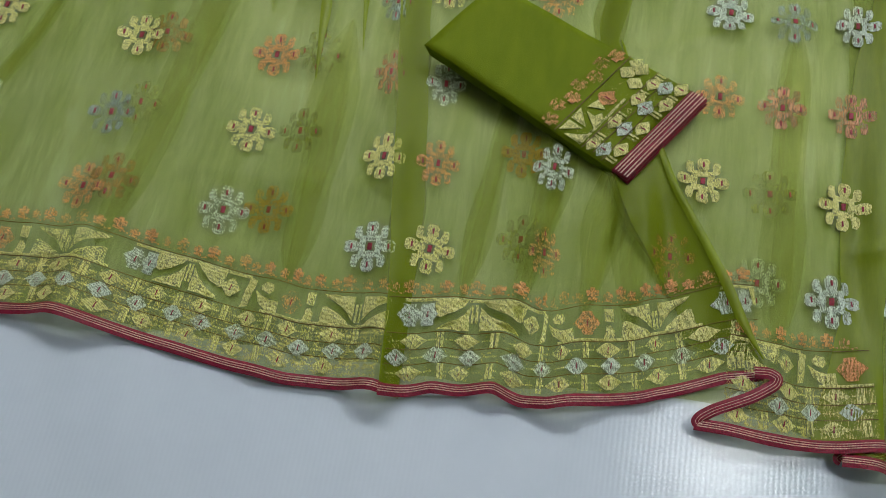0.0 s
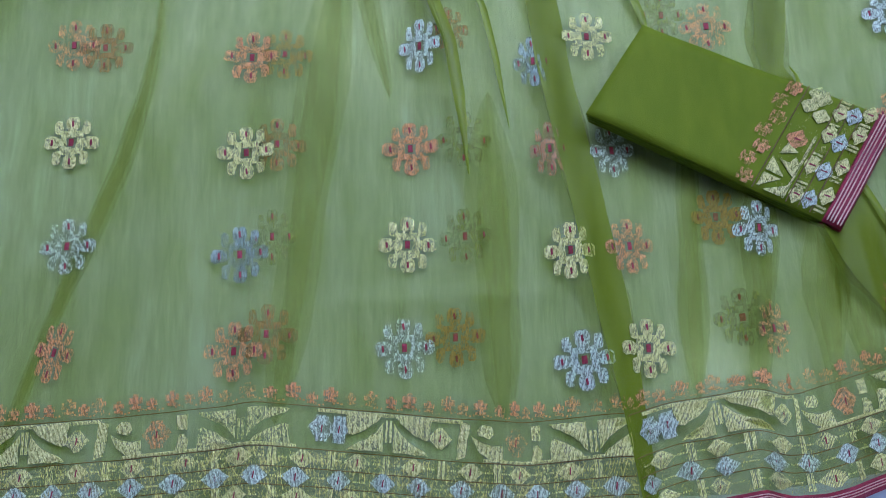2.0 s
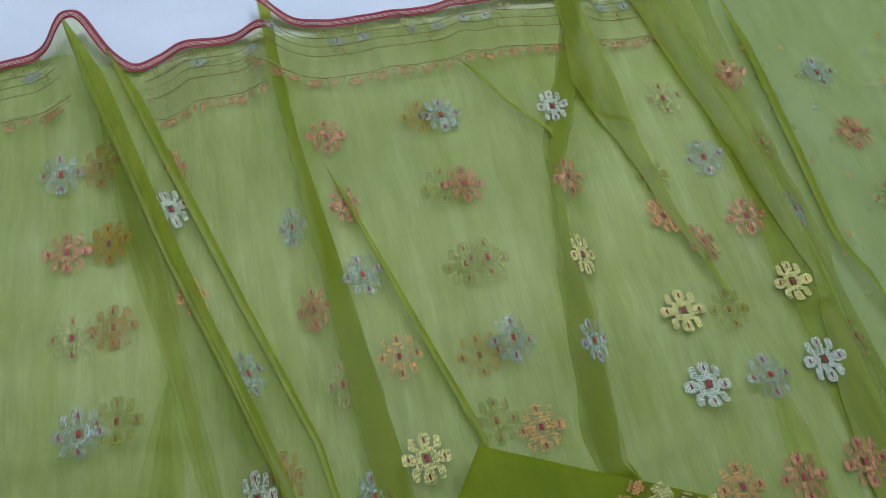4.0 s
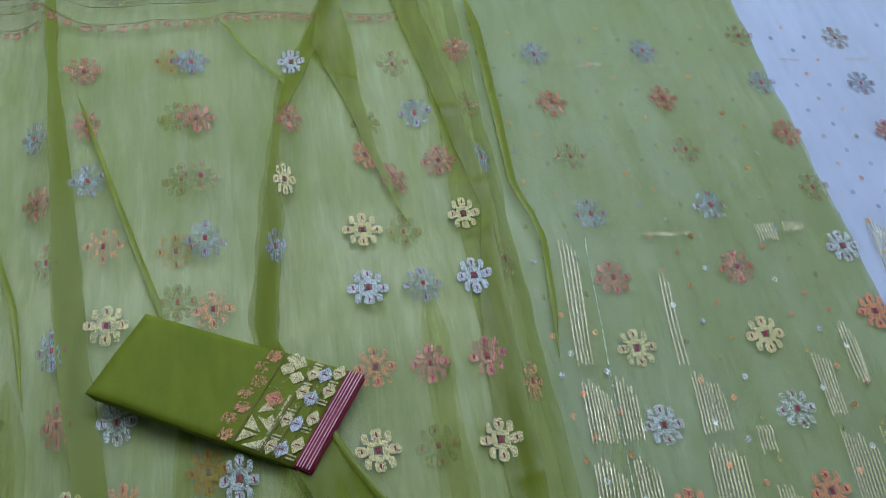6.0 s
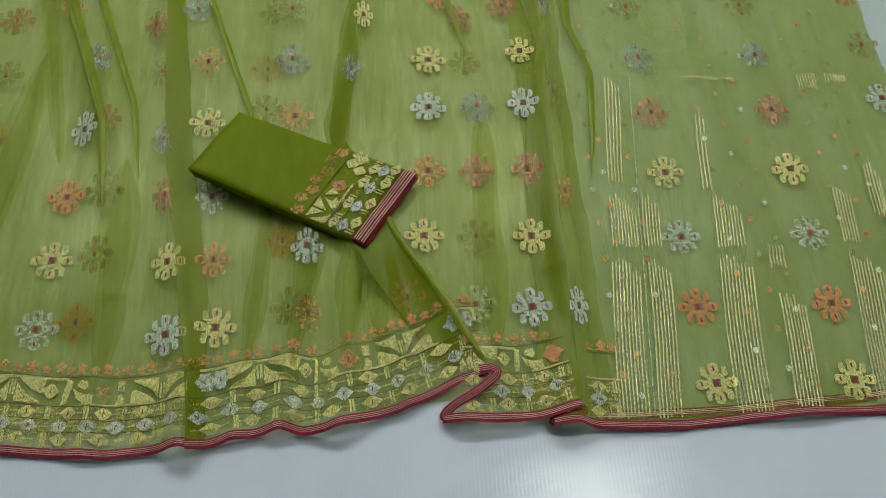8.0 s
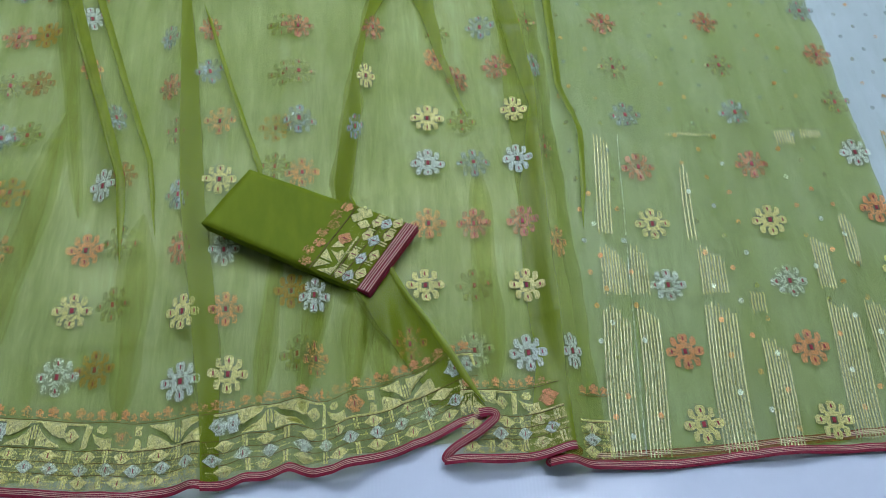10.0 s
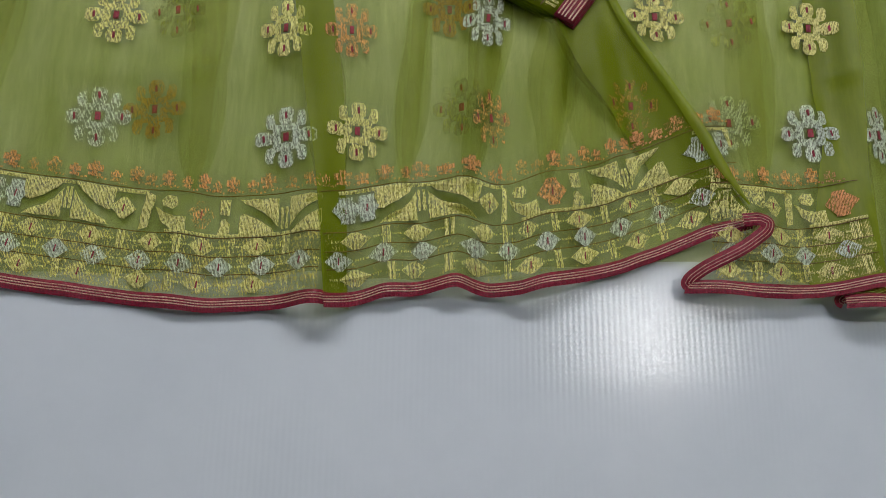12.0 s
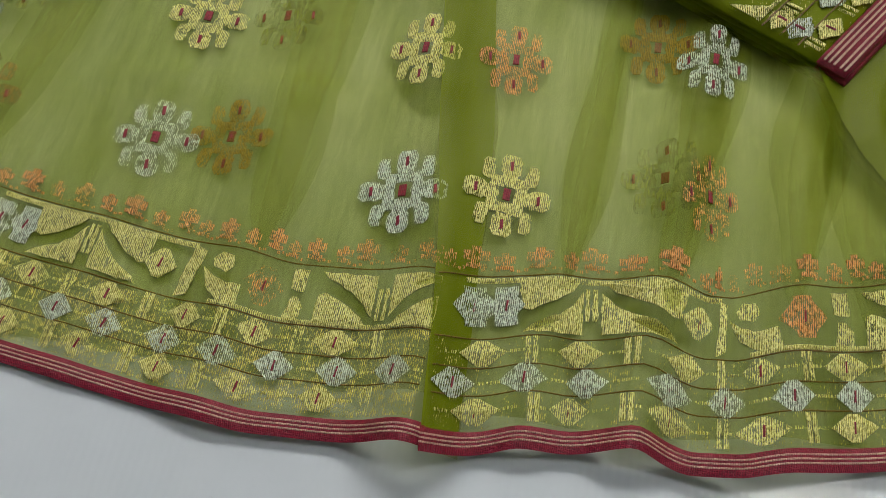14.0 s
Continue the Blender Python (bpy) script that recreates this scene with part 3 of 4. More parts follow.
# seen through from the layer beneath
for x, y, code, squash in ((-0.157, 0.176, "B", 1), (-0.145, 0.272, "g", 0.9), (-0.143, 0.368, "g", 1), (-0.153, 0.488, "o", 0.7), (-0.328, 0.181, "o", 1), (-0.326, 0.274, "g", 0.8), (-0.324, 0.368, "b", 1), (-0.319, 0.467, "B", 1),
                           (-0.316, 0.580, "g", 1), (-0.317, 0.687, "o", 1), (-0.320, 0.794, "B", 1), (-0.326, 0.899, "o", 1), (-0.500, 0.480, "b", 1), (-0.497, 0.590, "o", 1), (-0.500, 0.693, "b", 1), (-0.505, 0.800, "o", 1),
                           (0.111, 0.188, "g", 0.9), (0.100, 0.289, "B", 0.9), (0.069, 0.512, "g", 0.9), (0.068, 0.588, "B", 1), (0.077, 0.700, "g", 1), (0.072, 0.812, "g", 1), (0.066, 0.923, "B", 1),
                           (0.363, 0.286, "g", 1), (0.355, 0.184, "S", 1), (0.368, 0.594, "g", 0.9), (0.340, 0.788, "g", 0.8)):
    flower(x, y, code, 0, under, squash)
# pallu
column((0.656, 0.634), (0.064, 0.924), "GOSGosgos", 1, pallu)
column((0.838, 0.825), (0.062, 0.925), "GOSGosgos", 1, pallu)
column((1.014, 1.016), (0.076, 0.956), "OSGOSgosg", 1, pallu, 0.95)
column((1.204, 1.205), (0.070, 0.948), "OSGOSgosg", 0, pallu_under)
column((1.40, 1.41), (0.19, 1.06), "GOSGOsgos", 0, pallu_under)
column((0.490, 0.500), (0.174, 0.709), "S-O-g-s", 1, pallu, 0.5)
flower(0.503, 0.936, "o", 1, pallu, 0.8)
flower(0.500, 0.815, "g", 1, pallu, 0.7)


# ---- hems and borders ----
def hem_frame(hem, sign, k):
    """A place by the distance along a hem and the distance in from it."""
    def place(p, q):
        p, q = np.asarray(p, float), np.asarray(q, float)
        e = 0.022
        slope = (hem(p + e) - hem(p - e)) / (2 * e)
        slope = np.clip(slope, -1.2, 1.2)
        n = np.sqrt(1 + slope ** 2)
        x = p - sign * q * slope / n * 0.6
        y = hem(p) + sign * q * (0.55 + 0.45 / n)
        return x, y, height(x, y, k) + 0.0004
    return place


def band(name, place, p0, p1, q0, q1, mat, parent, thick=0.0012, cell=0.004, lift=0.0, label=""):
    """A woven band along a hem, slightly domed."""
    n = max(3, int((p1 - p0) / cell))
    rows = 5
    verts, faces = [], []
    for j in range(rows):
        u = j / (rows - 1)
        p = np.linspace(p0, p1, n + 1)
        x, y, z = place(p, np.full(n + 1, q0 + u * (q1 - q0)))
        dome = thick * (1 - abs(2 * u - 1) ** 4) + lift
        verts += list(zip(x, y, z + dome))
    for j in range(rows - 1):
        for i in range(n):
            a = j * (n + 1) + i
            faces.append((a, a + 1, a + n + 2, a + n + 1))
    return link(name, verts, faces, [mat], parent, label=label)


def hem_trim(hem, p0, p1, sign, k, parent):
    place = hem_frame(hem, sign, k)
    trim = band("hem", place, p0, p1, -0.001 if sign > 0 else -0.004, 0.0112, MAROON, parent, 0.0016, label="maroon silk hem with fine pale gold lines")
    for q in (0.0030, 0.0052, 0.0074):
        band("gold_line", place, p0, p1, q, q + 0.0010, PINKGOLD, trim, 0.0005, lift=0.0016)
    return place


def diamond(cx, cy, w, h, mat):
    return (poly(cx, cy, (-w, 0), (-0.55 * w, 0.55 * h), (-0.2 * w, h), (0.2 * w, h), (0.55 * w, 0.55 * h), (w, 0), (0.55 * w, -0.55 * h), (0.2 * w, -h), (-0.2 * w, -h), (-0.55 * w, -0.55 * h)), mat)


def floret(cx, cy, s, mat):
    return [(rect(cx, cy, 0.34 * s, s), mat), (rect(cx - 0.62 * s, cy + 0.15 * s, 0.30 * s, 0.42 * s), mat), (rect(cx + 0.62 * s, cy + 0.15 * s, 0.30 * s, 0.42 * s), mat), (rect(cx, cy - 0.75 * s, 0.75 * s, 0.18 * s), mat)]


def border(place, p0, p1, parent, seed, upright, silver0, gold0, metal=GOLD, silver=SILVER, copper=COPPER, dense=1.0):
    """The broad woven border: three rows of lozenges between ruled lines, a register of large blocks, and a copper vine above.
    upright, silver0, gold0: where one upright block, one silver and one gold lozenge stand along the hem."""
    r = random.Random(seed)
    for q in (0.0300, 0.0452, 0.0618, 0.0990):
        band("ruled_line", place, p0, p1, q, q + 0.0009, BROWN, parent, 0.0006, 0.006)
    if metal is GOLD:
        band("gold_ground", place, p0, p1, 0.0125, 0.0612, MIST, parent, 0.0002, 0.006)
    if metal is DULL:
        band("woven_ground", place, p0, p1, 0.0125, 0.0980, BACKING, parent, 0.0002, 0.006)

    def spots(start, step, margin):
        first = math.ceil((p0 + margin - start) / step)
        last = math.floor((p1 - margin - start) / step)
        return [start + i * step + r.uniform(-0.0022, 0.0022) for i in range(first, last + 1) if r.random() < dense]

    def slit(x, q):
        return (poly(x, q, (-0.0009, -0.0030), (0.0001, -0.0032), (0.0009, 0.0030), (-0.0001, 0.0032)), RED)

    dots = []
    for x in spots(silver0, 0.0348, 0.007):
        w, q = 0.0112 * r.uniform(0.88, 1.15), 0.0376 + r.uniform(-0.0006, 0.0006)
        woven("silver_lozenge", [diamond(x, q, w, 0.0082, silver), slit(x, q)], place, parent)
        dots += [(rect(x + w + 0.0019 * j, q, 0.0006, 0.0008), metal) for j in range(1, 7) if x + w + 0.0019 * j < p1]
    for q in (0.0215, 0.0538):
        for x in spots(gold0 if q > 0.03 else gold0 - 0.003, 0.0480, 0.008):
            w = 0.0122 * r.uniform(0.85, 1.12)
            woven("gold_lozenge", [diamond(x, q, w, 0.0074, metal), slit(x, q)], place, parent)
            dots += [(rect(x + w * s + 0.0019 * j * s, q, 0.0006, 0.0008), metal) for j in range(1, 5) for s in (-1, 1) if p0 < x + s * (w + 0.0019 * j) < p1]
        for x in spots(gold0 + 0.024, 0.0480, 0.004):
            woven("gold_bar", [(rect(x - 0.0017, q, 0.0013, 0.0078), metal), (rect(x + 0.0019, q, 0.0013, 0.0078), metal)], place, parent, jag=0.0003)
    if dots:
        tagged(woven("thread_dots", dots, place, parent, jag=0.0001), kind="stuff")
    lo, hi = 0.0630, 0.0972

    def blocks(c, shapes, flip=False):
        """Laid shapes round c; each point: across in metres, up in shares of the register."""
        out = []
        for pts in shapes:
            if max(c + a for a, b in pts) < p0 + 0.004 or min(c + a for a, b in pts) > p1 - 0.004:
                continue
            out.append(([(min(max(c + a, p0), p1), lo + (1 - b if flip else b) * (hi - lo)) for a, b in pts], metal))
        if out:
            woven("corner_block", out, place, parent)

    right = [[(0.0046, 0.06), (0.036, 0.04), (0.032, 0.16), (0.018, 0.36), (0.010, 0.58), (0.0046, 0.80)],
             [(0.006, 0.98), (0.0105, 0.80), (0.020, 0.60), (0.032, 0.42), (0.036, 0.46), (0.038, 0.98)],
             [(0.0007, 0.30), (0.0029, 0.30), (0.0029, 0.86), (0.0007, 0.86)]]
    pair = right + [[(-a, b) for a, b in pts[::-1]] for pts in right]
    stepped = [[(-0.019, 0.02), (-0.011, 0.10), (-0.0075, 0.92), (-0.016, 0.98)], [(-0.006, 0.64), (0.002, 0.50), (0.012, 0.40), (0.022, 0.42), (0.023, 0.04), (0.012, 0.02), (0.000, 0.28)],
               [(0.001, 0.66), (0.010, 0.58), (0.014, 0.70), (0.012, 0.90), (0.004, 0.94), (-0.001, 0.80)]]
    bracket = [[(-0.006, 0.04), (0.004, 0.04), (0.006, 0.30), (0.002, 0.46), (-0.002, 0.46)], [(-0.004, 0.60), (0.005, 0.56), (0.006, 0.96), (-0.004, 0.96)]]
    n0 = math.floor((p0 - upright) / 0.31) - 1
    for i in range(n0, n0 + 2 + int((p1 - p0) / 0.31) + 2):
        c = upright + 0.31 * i
        for a, b, q0, q1 in ((c - 0.062, c + 0.066, 0.0950, 0.0984), (c + 0.085, c + 0.232, 0.0628, 0.0656)):
            a, b = max(a, p0), min(b, p1)
            if b - a > 0.012:
                band("gold_edge", place, a, b, q0, q1, metal, parent, 0.0006, 0.006)
        if metal is DULL or p1 - p0 < 0.06:
            continue
        blocks(c, pair)
        blocks(c + 0.189, pair, True)
        blocks(c + 0.080, stepped)
        blocks(c + 0.138, bracket)
        for name, x, w, h, mat in (("gold_lozenge", c + 0.046, 0.0108, 0.0094, metal), ("copper_rosette", c + 0.116, 0.0135, 0.0120, copper), ("silver_rosette", c + 0.252, 0.0125, 0.0108, silver), ("silver_rosette", c + 0.2665, 0.0085, 0.0100, silver)):
            if p0 + 0.006 < x < p1 - 0.006:
                q = 0.0810
                petals = [diamond(x, q, w, h, mat)]
                if "rosette" in name:
                    petals += [(rect(x, q + 0.0075, 0.0052, 0.0042), mat), (rect(x, q - 0.0075, 0.0052, 0.0042), mat)]
                woven(name, petals + [slit(x, q)], place, parent)
    x, up = p0 + 0.008, 0
    while x < p1 - 0.004:
        tall = (0.0, 0.0055, 0.0015, 0.0070)[up % 4]
        q = 0.1050 + 0.5 * tall + r.uniform(-0.001, 0.001)
        polys = floret(x, q + 0.003, 0.0052 + 0.0016 * (up % 2), copper)
        polys += [(rect(x + 0.0032 * j, q - 0.0030 - 0.3 * tall + 0.0008 * ((up + j) % 2), 0.0009, 0.0008), copper) for j in (1, 2, 3)]
        woven("copper_floret", polys, place, parent, jag=0.0004)
        x += r.uniform(0.0125, 0.0185)
        up += 1


body_hem = hem_trim(A_HEM, -1.24, 0.004, 1, 1, body)
border(body_hem, -0.80, -0.006, body, 2, -0.225, -0.021, -0.057)
pleat_hem = hem_trim(E_HEM, 0.0, 0.368, 1, 2, pleat)
border(pleat_hem, 0.004, 0.362, pleat, 3, 0.085, 0.015, 0.030)
inner_hem = hem_trim(F_HEM, 0.302, 0.474, 1, 2.5, inner)
border(inner_hem, 0.325, 0.470, inner, 4, 0.338, 0.344, 0.388)
pallu_hem = hem_trim(PALLU_HEM, 0.438, 1.035, 1, 1, pallu)
border(pallu_hem, 0.484, 0.528, pallu, 5, 0.30, 0.497, 0.497)
hem_trim(UNDER_HEM, 0.50, 1.84, 1, 0, pallu_under)
body_top = hem_trim(A_TOP, -1.24, -0.105, -1, 1, body)
border(body_top, -0.80, -0.395, body, 6, -0.46, -0.45, -0.43, DULL, DULLBLUE, FADED, 0.45)
border(body_top, -0.275, -0.125, body, 9, -0.46, -0.45, -0.43, DULL, DULLBLUE, FADED, 0.45)
pleat_top = hem_trim(E_TOP, -0.118, 0.33, -1, 2, pleat)
border(pleat_top, -0.10, 0.30, pleat, 7, 0.21, 0.05, 0.08, DULL, DULLBLUE, FADED, 0.45)
inner_top = hem_trim(E_TOP, 0.33, 0.45, -1, 1, inner)
border(inner_top, 0.335, 0.44, inner, 8, 0.42, 0.36, 0.38, DULL, DULLBLUE, FADED, 0.45)


def turned_hem(points, width, z0, parent):
    """The piece of hem that doubles back on itself."""
    a = np.array(points)
    t = np.linspace(0, 1, 60)
    src = np.linspace(0, 1, len(a))
    c = np.stack([np.interp(t, src, a[:, i]) for i in range(3)], 1)
    for _ in range(4):
        c[1:-1] = 0.25 * c[:-2] + 0.5 * c[1:-1] + 0.25 * c[2:]
    d = np.gradient(c, axis=0)
    side = np.stack([-d[:, 1], d[:, 0]], 1) / np.linalg.norm(d[:, :2], axis=1)[:, None]

    def strip(name, w0, w1, lift, mat, up):
        verts, faces = [], []
        for j in range(5):
            u = j / 4
            off = side * (w0 + u * (w1 - w0))
            z = c[:, 2] + lift + z0 + 0.0016 * (1 - abs(2 * u - 1) ** 4)
            verts += list(zip(c[:, 0] + off[:, 0], c[:, 1] + off[:, 1], z))
        for j in range(4):
            for i in range(59):
                b = j * 60 + i
                faces.append((b, b + 1, b + 61, b + 60))
        return link(name, verts, faces, [mat], up)

    trim = strip("hem", -0.5 * width, 0.5 * width, 0, MAROON, parent)
    for w in (0.3, 0.52, 0.74):
        strip("gold_line", width * (w - 0.5), width * (w - 0.42), 0.0004, PINKGOLD, trim)


turned_hem(((0.350, 0.0840, 0.028), (0.364, 0.0855, 0.029), (0.372, 0.082, 0.029), (0.370, 0.075, 0.028), (0.350, 0.060, 0.025), (0.318, 0.044, 0.018), (0.307, 0.036, 0.013), (0.304, 0.031, 0.010), (0.307, 0.0295, 0.010)), 0.0115, 0.004, pleat)
turned_hem(((0.460, 0.0345, 0.014), (0.474, 0.0360, 0.014), (0.479, 0.031, 0.013), (0.468, 0.027, 0.012), (0.448, 0.025, 0.010), (0.440, 0.0225, 0.009), (0.438, 0.0200, 0.008), (0.441, 0.0185, 0.008)), 0.0105, 0.004, inner)

# ---- the pallu's metallic stripes and small sprigs ----
# stripes run on further; only their glinting lengths are laid, in ever-bright thread
for x0, x1, y0, y1 in ((0.519, 0.561, 0.020, 0.250), (0.571, 0.604, 0.020, 0.250), (0.522, 0.562, 0.262, 0.352), (0.570, 0.597, 0.262, 0.352), (0.522, 0.548, 0.365, 0.562),
                       (0.671, 0.718, 0.020, 0.250), (0.671, 0.712, 0.258, 0.345), (0.660, 0.676, 0.350, 0.500), (0.746, 0.784, 0.022, 0.192), (0.742, 0.768, 0.225, 0.262),
                       (0.856, 0.902, 0.030, 0.245), (0.914, 0.950, 0.030, 0.246), (0.853, 0.880, 0.262, 0.362), (0.905, 0.930, 0.300, 0.400), (0.830, 0.862, 0.530, 0.564), (0.876, 0.914, 0.545, 0.564),
                       (0.644, 0.732, 0.553, 0.561), (0.600, 0.650, 0.882, 0.890), (0.715, 0.775, 0.884, 0.890), (1.016, 1.045, 0.47, 0.566), (1.062, 1.100, 0.50, 0.566), (0.98, 1.02, 0.888, 0.898), (1.11, 1.16, 0.888, 0.898)):
    n = max(3, int((x1 - x0) / 0.0044))
    for i in range(n):
        x = x0 + (i + 0.5) * (x1 - x0) / n
        tall = y1 - y0 > 0.05
        a, b = y0 + random.uniform(0, 0.006), y1 - (random.uniform(0, 0.012) + 0.028 * (i / n) ** 2) * tall
        m = max(3, int((b - a) / 0.006))
        y = np.linspace(a, b, m)
        wob = x + 0.10 * y + 0.0012 * np.sin(y * 23 + 40 * x0)
        k, holder = (1, pallu) if wob[0] < 1.03 else (0, pallu_under)
        w = 0.00105
        z = height(wob, y, k) + 0.0009
        verts = list(zip(wob - w, y, z)) + list(zip(wob + w, y, z)) + list(zip(wob, y, z + 0.0004))
        faces = [(j, j + 1, 2 * m + j + 1, 2 * m + j) for j in range(m - 1)] + [(2 * m + j, 2 * m + j + 1, m + j + 1, m + j) for j in range(m - 1)]
        link("zari_stripe", verts, faces, [STRIPE], holder)
# white crease line down the pallu, drawn as a thin raised band of silver
band("silver_stripe", lambda p, q: (q + 0.10 * p, p, height(q + 0.10 * p, p, 1) + 0.0006), 0.02, 0.56, 0.5650, 0.5668, SILVER, pallu, 0.0006)


def sprig(x, y, code, k, parent):
    s = 0.0041
    pts = [(poly(x, y, (-s, 0), (-0.5 * s, s), (0.5 * s, s), (s, 0), (0.5 * s, -s), (-0.5 * s, -s)), THREADS[code] if y < 0.5 and code != "G" else DULLBLUE if code == "S" else BRONZE if code == "O" else DULL)]
    woven("sprig", pts, lambda p, q: (p, q, height(p, q, k) + 0.0010), parent, jag=0.0009)


for i, (x, k, holder) in enumerate(((0.556, 1, pallu), (0.598, 1, pallu), (0.716, 1, pallu), (0.752, 1, pallu), (0.784, 1, pallu), (0.885, 1, pallu), (0.916, 1, pallu), (0.946, 1, pallu),
                                    (1.075, 0, pallu_under), (1.108, 0, pallu_under), (1.14, 0, pallu_under), (1.30, 0, pallu_under), (1.34, 0, pallu_under), (0.536, 1, pallu))):
    for j in range(17):
        sprig(x + random.uniform(-0.002, 0.002), 0.05 + 0.056 * j + 0.028 * (i % 2), "SOGSBO"[(j + i) % 6], k, holder)

# ---- folded blouse piece ----
blouse = tagged(new("blouse_piece"), "folded plain green silk blouse piece with maroon border, lying on sari", "blouse piece")
B0, B1, B2, B3 = Vector((-0.027, 0.383, 0.044)), Vector((0.037, 0.478, 0.044)), Vector((0.286, 0.378, 0.026)), Vector((0.211, 0.268, 0.026))


def on_blouse(u, v, h=0.0):
    """u along its length, v across, h above its upper face."""
    p = B0.lerp(B3, u).lerp(B1.lerp(B2, u), v)
    return p + Vector((0, 0, h))


def blouse_layer(name, u0, u1, v0, v1, top, thick, mat, label=""):
    bm = bmesh.new()
    nu, nv = 24, 14
    grid = {}
    for i in range(nu + 1):
        for j in range(nv + 1):
            u, v = u0 + (u1 - u0) * i / nu, v0 + (v1 - v0) * j / nv
            edge = min(i, nu - i, j * 1.6, (nv - j) * 1.6) / 2.0
            drop = thick * 0.45 * max(0.0, 1 - edge) ** 2
            wave = 0.0010 * math.sin(6 * u + 3 * v) + 0.0006 * math.sin(17 * u - 9 * v)
            grid[i, j] = bm.verts.new(on_blouse(u, v, top - drop + wave))
    low = {key: bm.verts.new(v.co - Vector((0, 0, thick * (0.55 if key[0] in (0, nu) or key[1] in (0, nv) else 1)))) for key, v in grid.items()}
    for i in range(nu):
        for j in range(nv):
            bm.faces.new((grid[i, j], grid[i + 1, j], grid[i + 1, j + 1], grid[i, j + 1]))
            bm.faces.new((low[i, j], low[i, j + 1], low[i + 1, j + 1], low[i + 1, j]))
    for i in range(nu):
        bm.faces.new((grid[i, 0], low[i, 0], low[i + 1, 0], grid[i + 1, 0]))
        bm.faces.new((grid[i, nv], grid[i + 1, nv], low[i + 1, nv], low[i, nv]))
    for j in range(nv):
        bm.faces.new((grid[0, j], grid[0, j + 1], low[0, j + 1], low[0, j]))
        bm.faces.new((grid[nu, j], low[nu, j], low[nu, j + 1], grid[nu, j + 1]))
    return part(name, bm, mat, blouse, label, True)


upper = blouse_layer("folded_layer", 0.0, 0.93, 0.0, 1.0, 0.0, 0.0050, BLOUSE)
for i in range(1, 4):
    blouse_layer("folded_layer", 0.006 * i, 0.94 - 0.002 * i, 0.004 * i, 1 - 0.006 * i, -0.0050 * i, 0.0048, BLOUSE)
for i in range(3):
    strip = blouse_layer("maroon_border", 0.925 + 0.002 * i, 1.0 + 0.012 * (i == 1) - 0.004 * i, 0.0, 1 - 0.01 * i, 0.0004 - 0.0052 * i, 0.0048, MAROON, "maroon silk edge with pale gold lines")


def on_top(p, q):
    pts = [on_blouse(a, b, 0.0012 + 0.0010 * math.sin(6 * a + 3 * b) + 0.0006 * math.sin(17 * a - 9 * b)) for a, b in zip(np.atleast_1d(p), np.atleast_1d(q))]
    a = np.array([tuple(v) for v in pts])
    return a[:, 0], a[:, 1], a[:, 2]


def scaled(polys, u, v):
    """From metres round (u, v) to shares of the blouse's length and width; turned so that the border runs across."""
    return [([(u + b / 0.262, v + a / 0.118) for a, b in pts], mat) for pts, mat in polys]


for u0, u1 in ((0.655, 0.770), (0.782, 0.818), (0.828, 0.864), (0.874, 0.922)):
    woven("gold_ground", [([(u0, 0.01), (u1, 0.01), (u1, 0.99), (u0, 0.99)], MIST)], on_top, blouse, 0.0001, 0.0)
for u in (0.935, 0.947, 0.959, 0.975, 0.987):
    woven("gold_line", [([(u, 0.01), (u + 0.0050, 0.01), (u + 0.0050, 0.99), (u, 0.99)], PINKGOLD)], on_top, blouse, jag=0.0)
for u in (0.645, 0.775, 0.822, 0.868):
    woven("ruled_line", [([(u, 0.005), (u + 0.004, 0.005), (u + 0.004, 0.995), (u, 0.995)], BROWN)], on_top, blouse, jag=0.0)
woven("gold_line", [([(0.755, 0.02), (0.765, 0.02), (0.765, 0.6), (0.755, 0.6)], GOLD)], on_top, blouse, jag=0.001)
for i in range(7):
    woven("copper_floret", scaled(floret(0, 0, 0.0078, COPPER), 0.605 - 0.022 * (i % 2), 0.07 + 0.143 * i), on_top, blouse, jag=0.002)
for v in (0.10, 0.36, 0.62, 0.88):
    woven("silver_lozenge", scaled([diamond(0, 0, 0.0105, 0.0080, SILVER), (rect(0, 0, 0.0006, 0.003), RED)], 0.845, v), on_top, blouse, jag=0.003)
for v in (0.20, 0.47, 0.76, 0.96):
    woven("gold_lozenge", scaled([diamond(0, 0, 0.0100, 0.0070, GOLD), (rect(0, 0, 0.0006, 0.003), RED)], 0.897, v - 0.02), on_top, blouse, jag=0.003)
    woven("gold_lozenge", scaled([diamond(0, 0, 0.0100, 0.0070, GOLD), (rect(0, 0, 0.0006, 0.003), RED)], 0.798, v - 0.1), on_top, blouse, jag=0.003)
    woven("gold_bar", scaled([(rect(-0.002, 0, 0.001, 0.005), GOLD), (rect(0.002, 0, 0.001, 0.005), GOLD)], 0.897, v - 0.14), on_top, blouse, jag=0.001)
for pts, u, v in (([(-0.016, -0.013), (-0.001, -0.013), (-0.001, 0.004)], 0.708, 0.17), ([(0.002, -0.013), (0.017, -0.013), (0.002, 0.005)], 0.708, 0.17), ([(-0.017, -0.006), (-0.004, 0.013), (-0.017, 0.013)], 0.708, 0.17),
                  ([(0.017, -0.006), (0.017, 0.013), (0.005, 0.013)], 0.708, 0.17), ([(-0.004, -0.013), (0.009, -0.010), (0.004, 0.003)], 0.722, 0.385), ([(-0.006, 0.002), (0.002, 0.006), (-0.004, 0.013)], 0.712, 0.36)):
    woven("corner_block", scaled([(pts, GOLD)], u, v), on_top, blouse, jag=0.002)
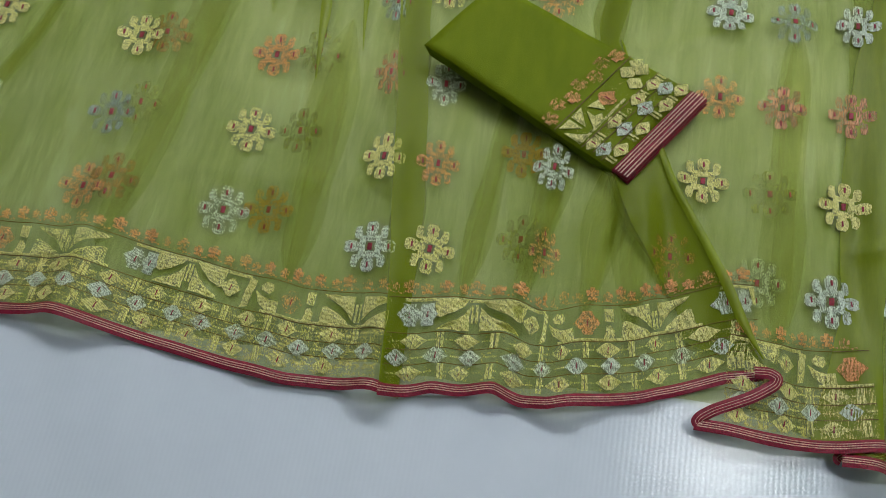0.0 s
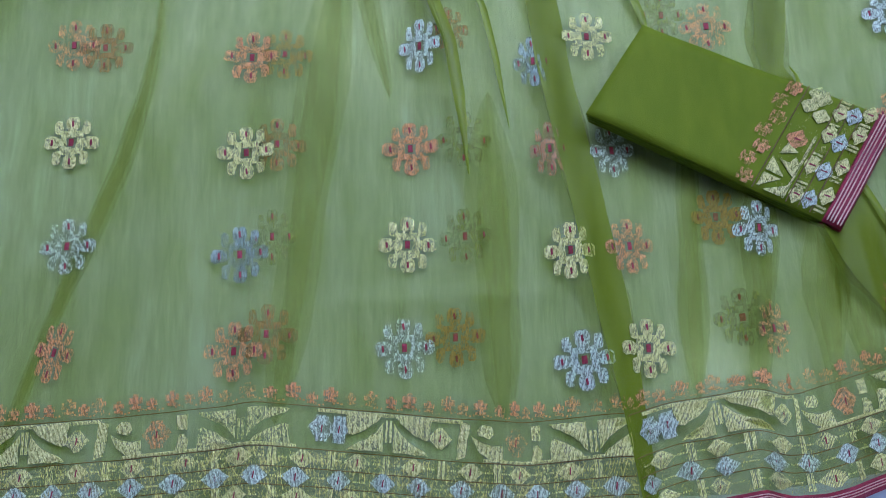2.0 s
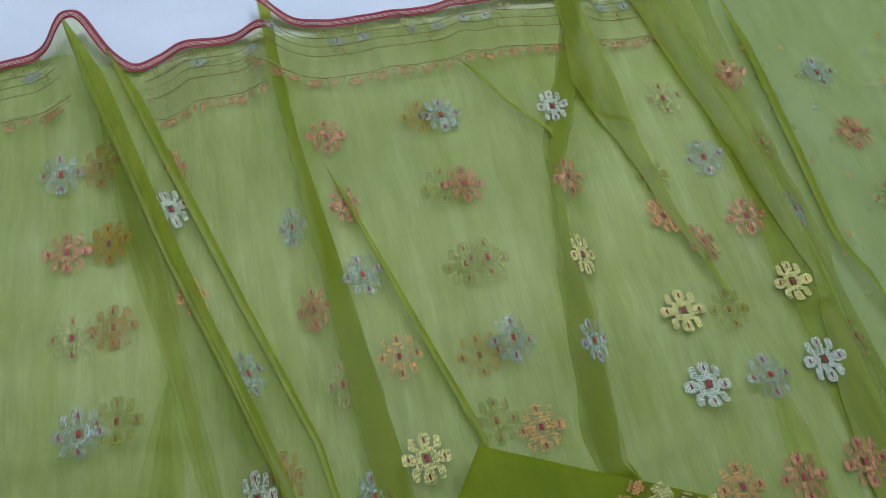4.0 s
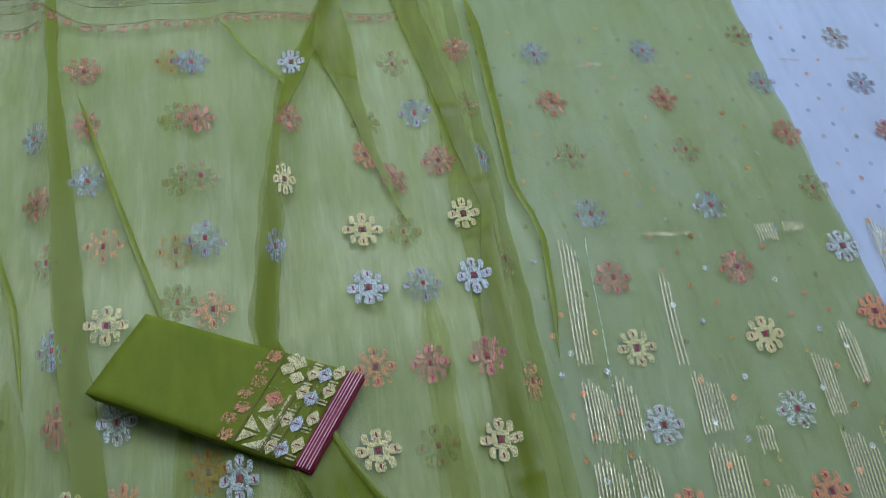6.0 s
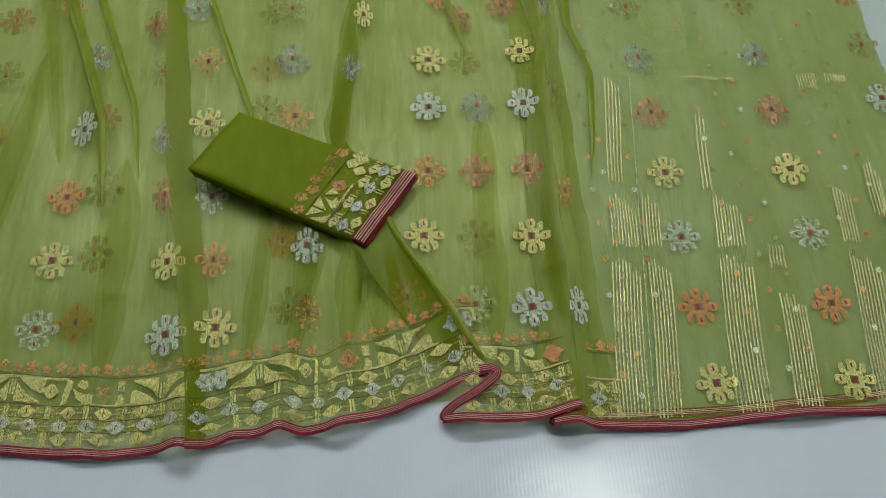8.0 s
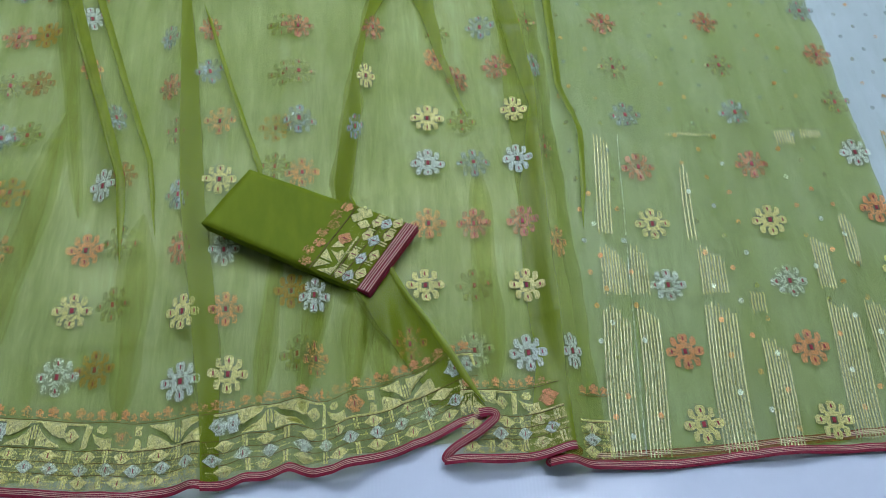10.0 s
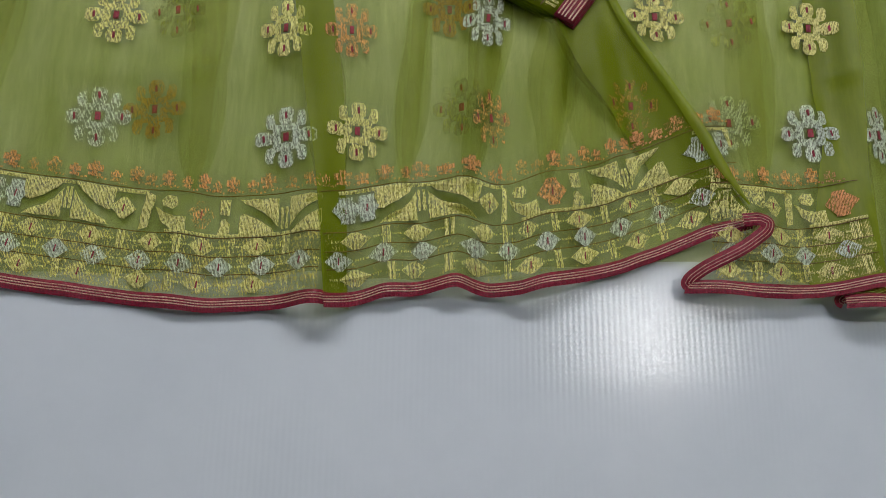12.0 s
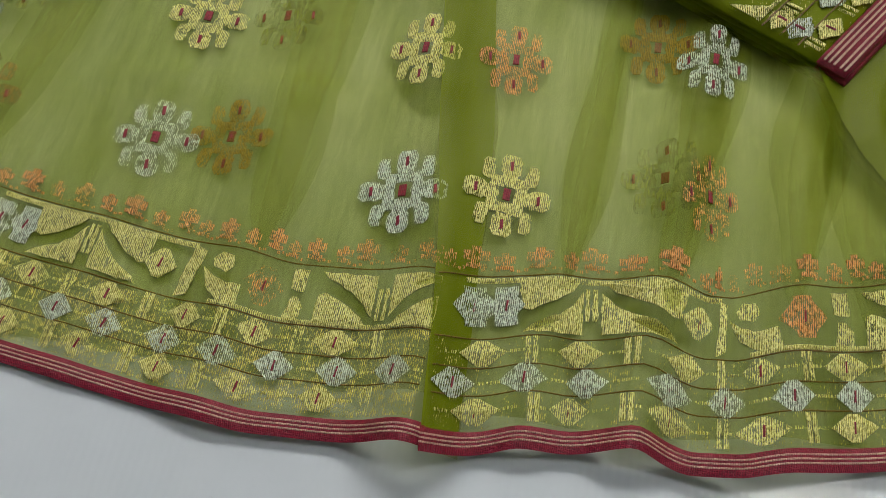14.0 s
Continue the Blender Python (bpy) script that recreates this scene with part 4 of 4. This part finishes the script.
for v in (0.07, 0.33, 0.61, 0.89):
    woven("gold_bar", scaled([(rect(-0.002, 0, 0.001, 0.005), GOLD), (rect(0.002, 0, 0.001, 0.005), GOLD)], 0.798, min(0.95, v + 0.12)), on_top, blouse, jag=0.001)
for u in (0.798, 0.845, 0.897):
    woven("thread_line", [([(u - 0.002, 0.02), (u + 0.002, 0.02), (u + 0.002, 0.98), (u - 0.002, 0.98)], MIST)], on_top, blouse, 0.0003, 0.0)
woven("copper_rosette", scaled([diamond(0, 0, 0.011, 0.0095, COPPER), (rect(0, 0, 0.0006, 0.003), RED)], 0.705, 0.52), on_top, blouse, jag=0.003)
for u, v in ((0.685, 0.84), (0.72, 0.93), (0.74, 0.78), (0.69, 0.95)):
    woven("corner_block", scaled([diamond(0, 0, 0.0085, 0.0080, GOLD)], u, v), on_top, blouse, jag=0.003)

# ---- black cloth-covered box beside the sari ----
bm = bmesh.new()
box(bm, -0.30, 0.0, -0.32, 0.0, 0.0, 0.035, 0.004)
bmesh.ops.subdivide_edges(bm, edges=[e for e in bm.edges if e.calc_length() > 0.1], cuts=24, use_grid_fill=True)
for v in bm.verts:
    v.co += Vector((noise.noise(v.co * 40), noise.noise(v.co * 40 + Vector((5, 0, 0))), 0)) * 0.0012
    if v.co.z < 0.001:
        v.co.z = 0.0
block = part("box", bm, BLACK, None, "matt black box standing on the white sheet", True)
tagged(block, category="box")
block.matrix_world = pose(-0.411, -0.105, 0.0, 0, 0, 11)

# ---- the room ----
bm = bmesh.new()
box(bm, -2.6, 3.2, -2.6, 3.4, -0.1, 0.0)
tagged(part("floor", bm, SHEET), "floor covered in glossy white ribbed plastic sheet", kind="structure")
bm = bmesh.new()
box(bm, -2.6, 3.2, -2.6, 3.4, 2.7, 2.8)
tagged(part("ceiling", bm, CEIL), "plain white painted ceiling", kind="structure")
for name, b in (("wall_north", (-2.6, 3.2, 3.4, 3.5)), ("wall_south", (-2.6, 3.2, -2.7, -2.6)), ("wall_west", (-2.7, -2.6, -2.7, 3.5)), ("wall_east", (3.2, 3.3, -2.7, 3.5))):
    bm = bmesh.new()
    box(bm, *b, -0.1, 2.8)
    tagged(part(name, bm, WALL), "plain painted shop wall", kind="structure")


def ceiling_light(x, y, w, d, glowing):
    lamp = tagged(new("ceiling_light"), "flat white panel lamp fixed under the ceiling", "ceiling light", "lamps under the ceiling")
    bm = bmesh.new()
    for bx in ((-w, w, -d - 0.02, -d), (-w, w, d, d + 0.02), (-w - 0.02, -w, -d - 0.02, d + 0.02), (w, w + 0.02, -d - 0.02, d + 0.02)):
        box(bm, *bx, -0.03, 0.0)
    part("frame", bm, STEEL, lamp)
    bm = bmesh.new()
    box(bm, -w, w, -d, d, -0.022, -0.004)
    part("diffuser", bm, glowing, lamp)
    lamp.matrix_world = pose(x, y, 2.7)
    return lamp


main = ceiling_light(0.10, 2.10, 1.55, 0.36, TUBE)
small = ceiling_light(1.10, 0.50, 0.24, 0.18, PANEL)
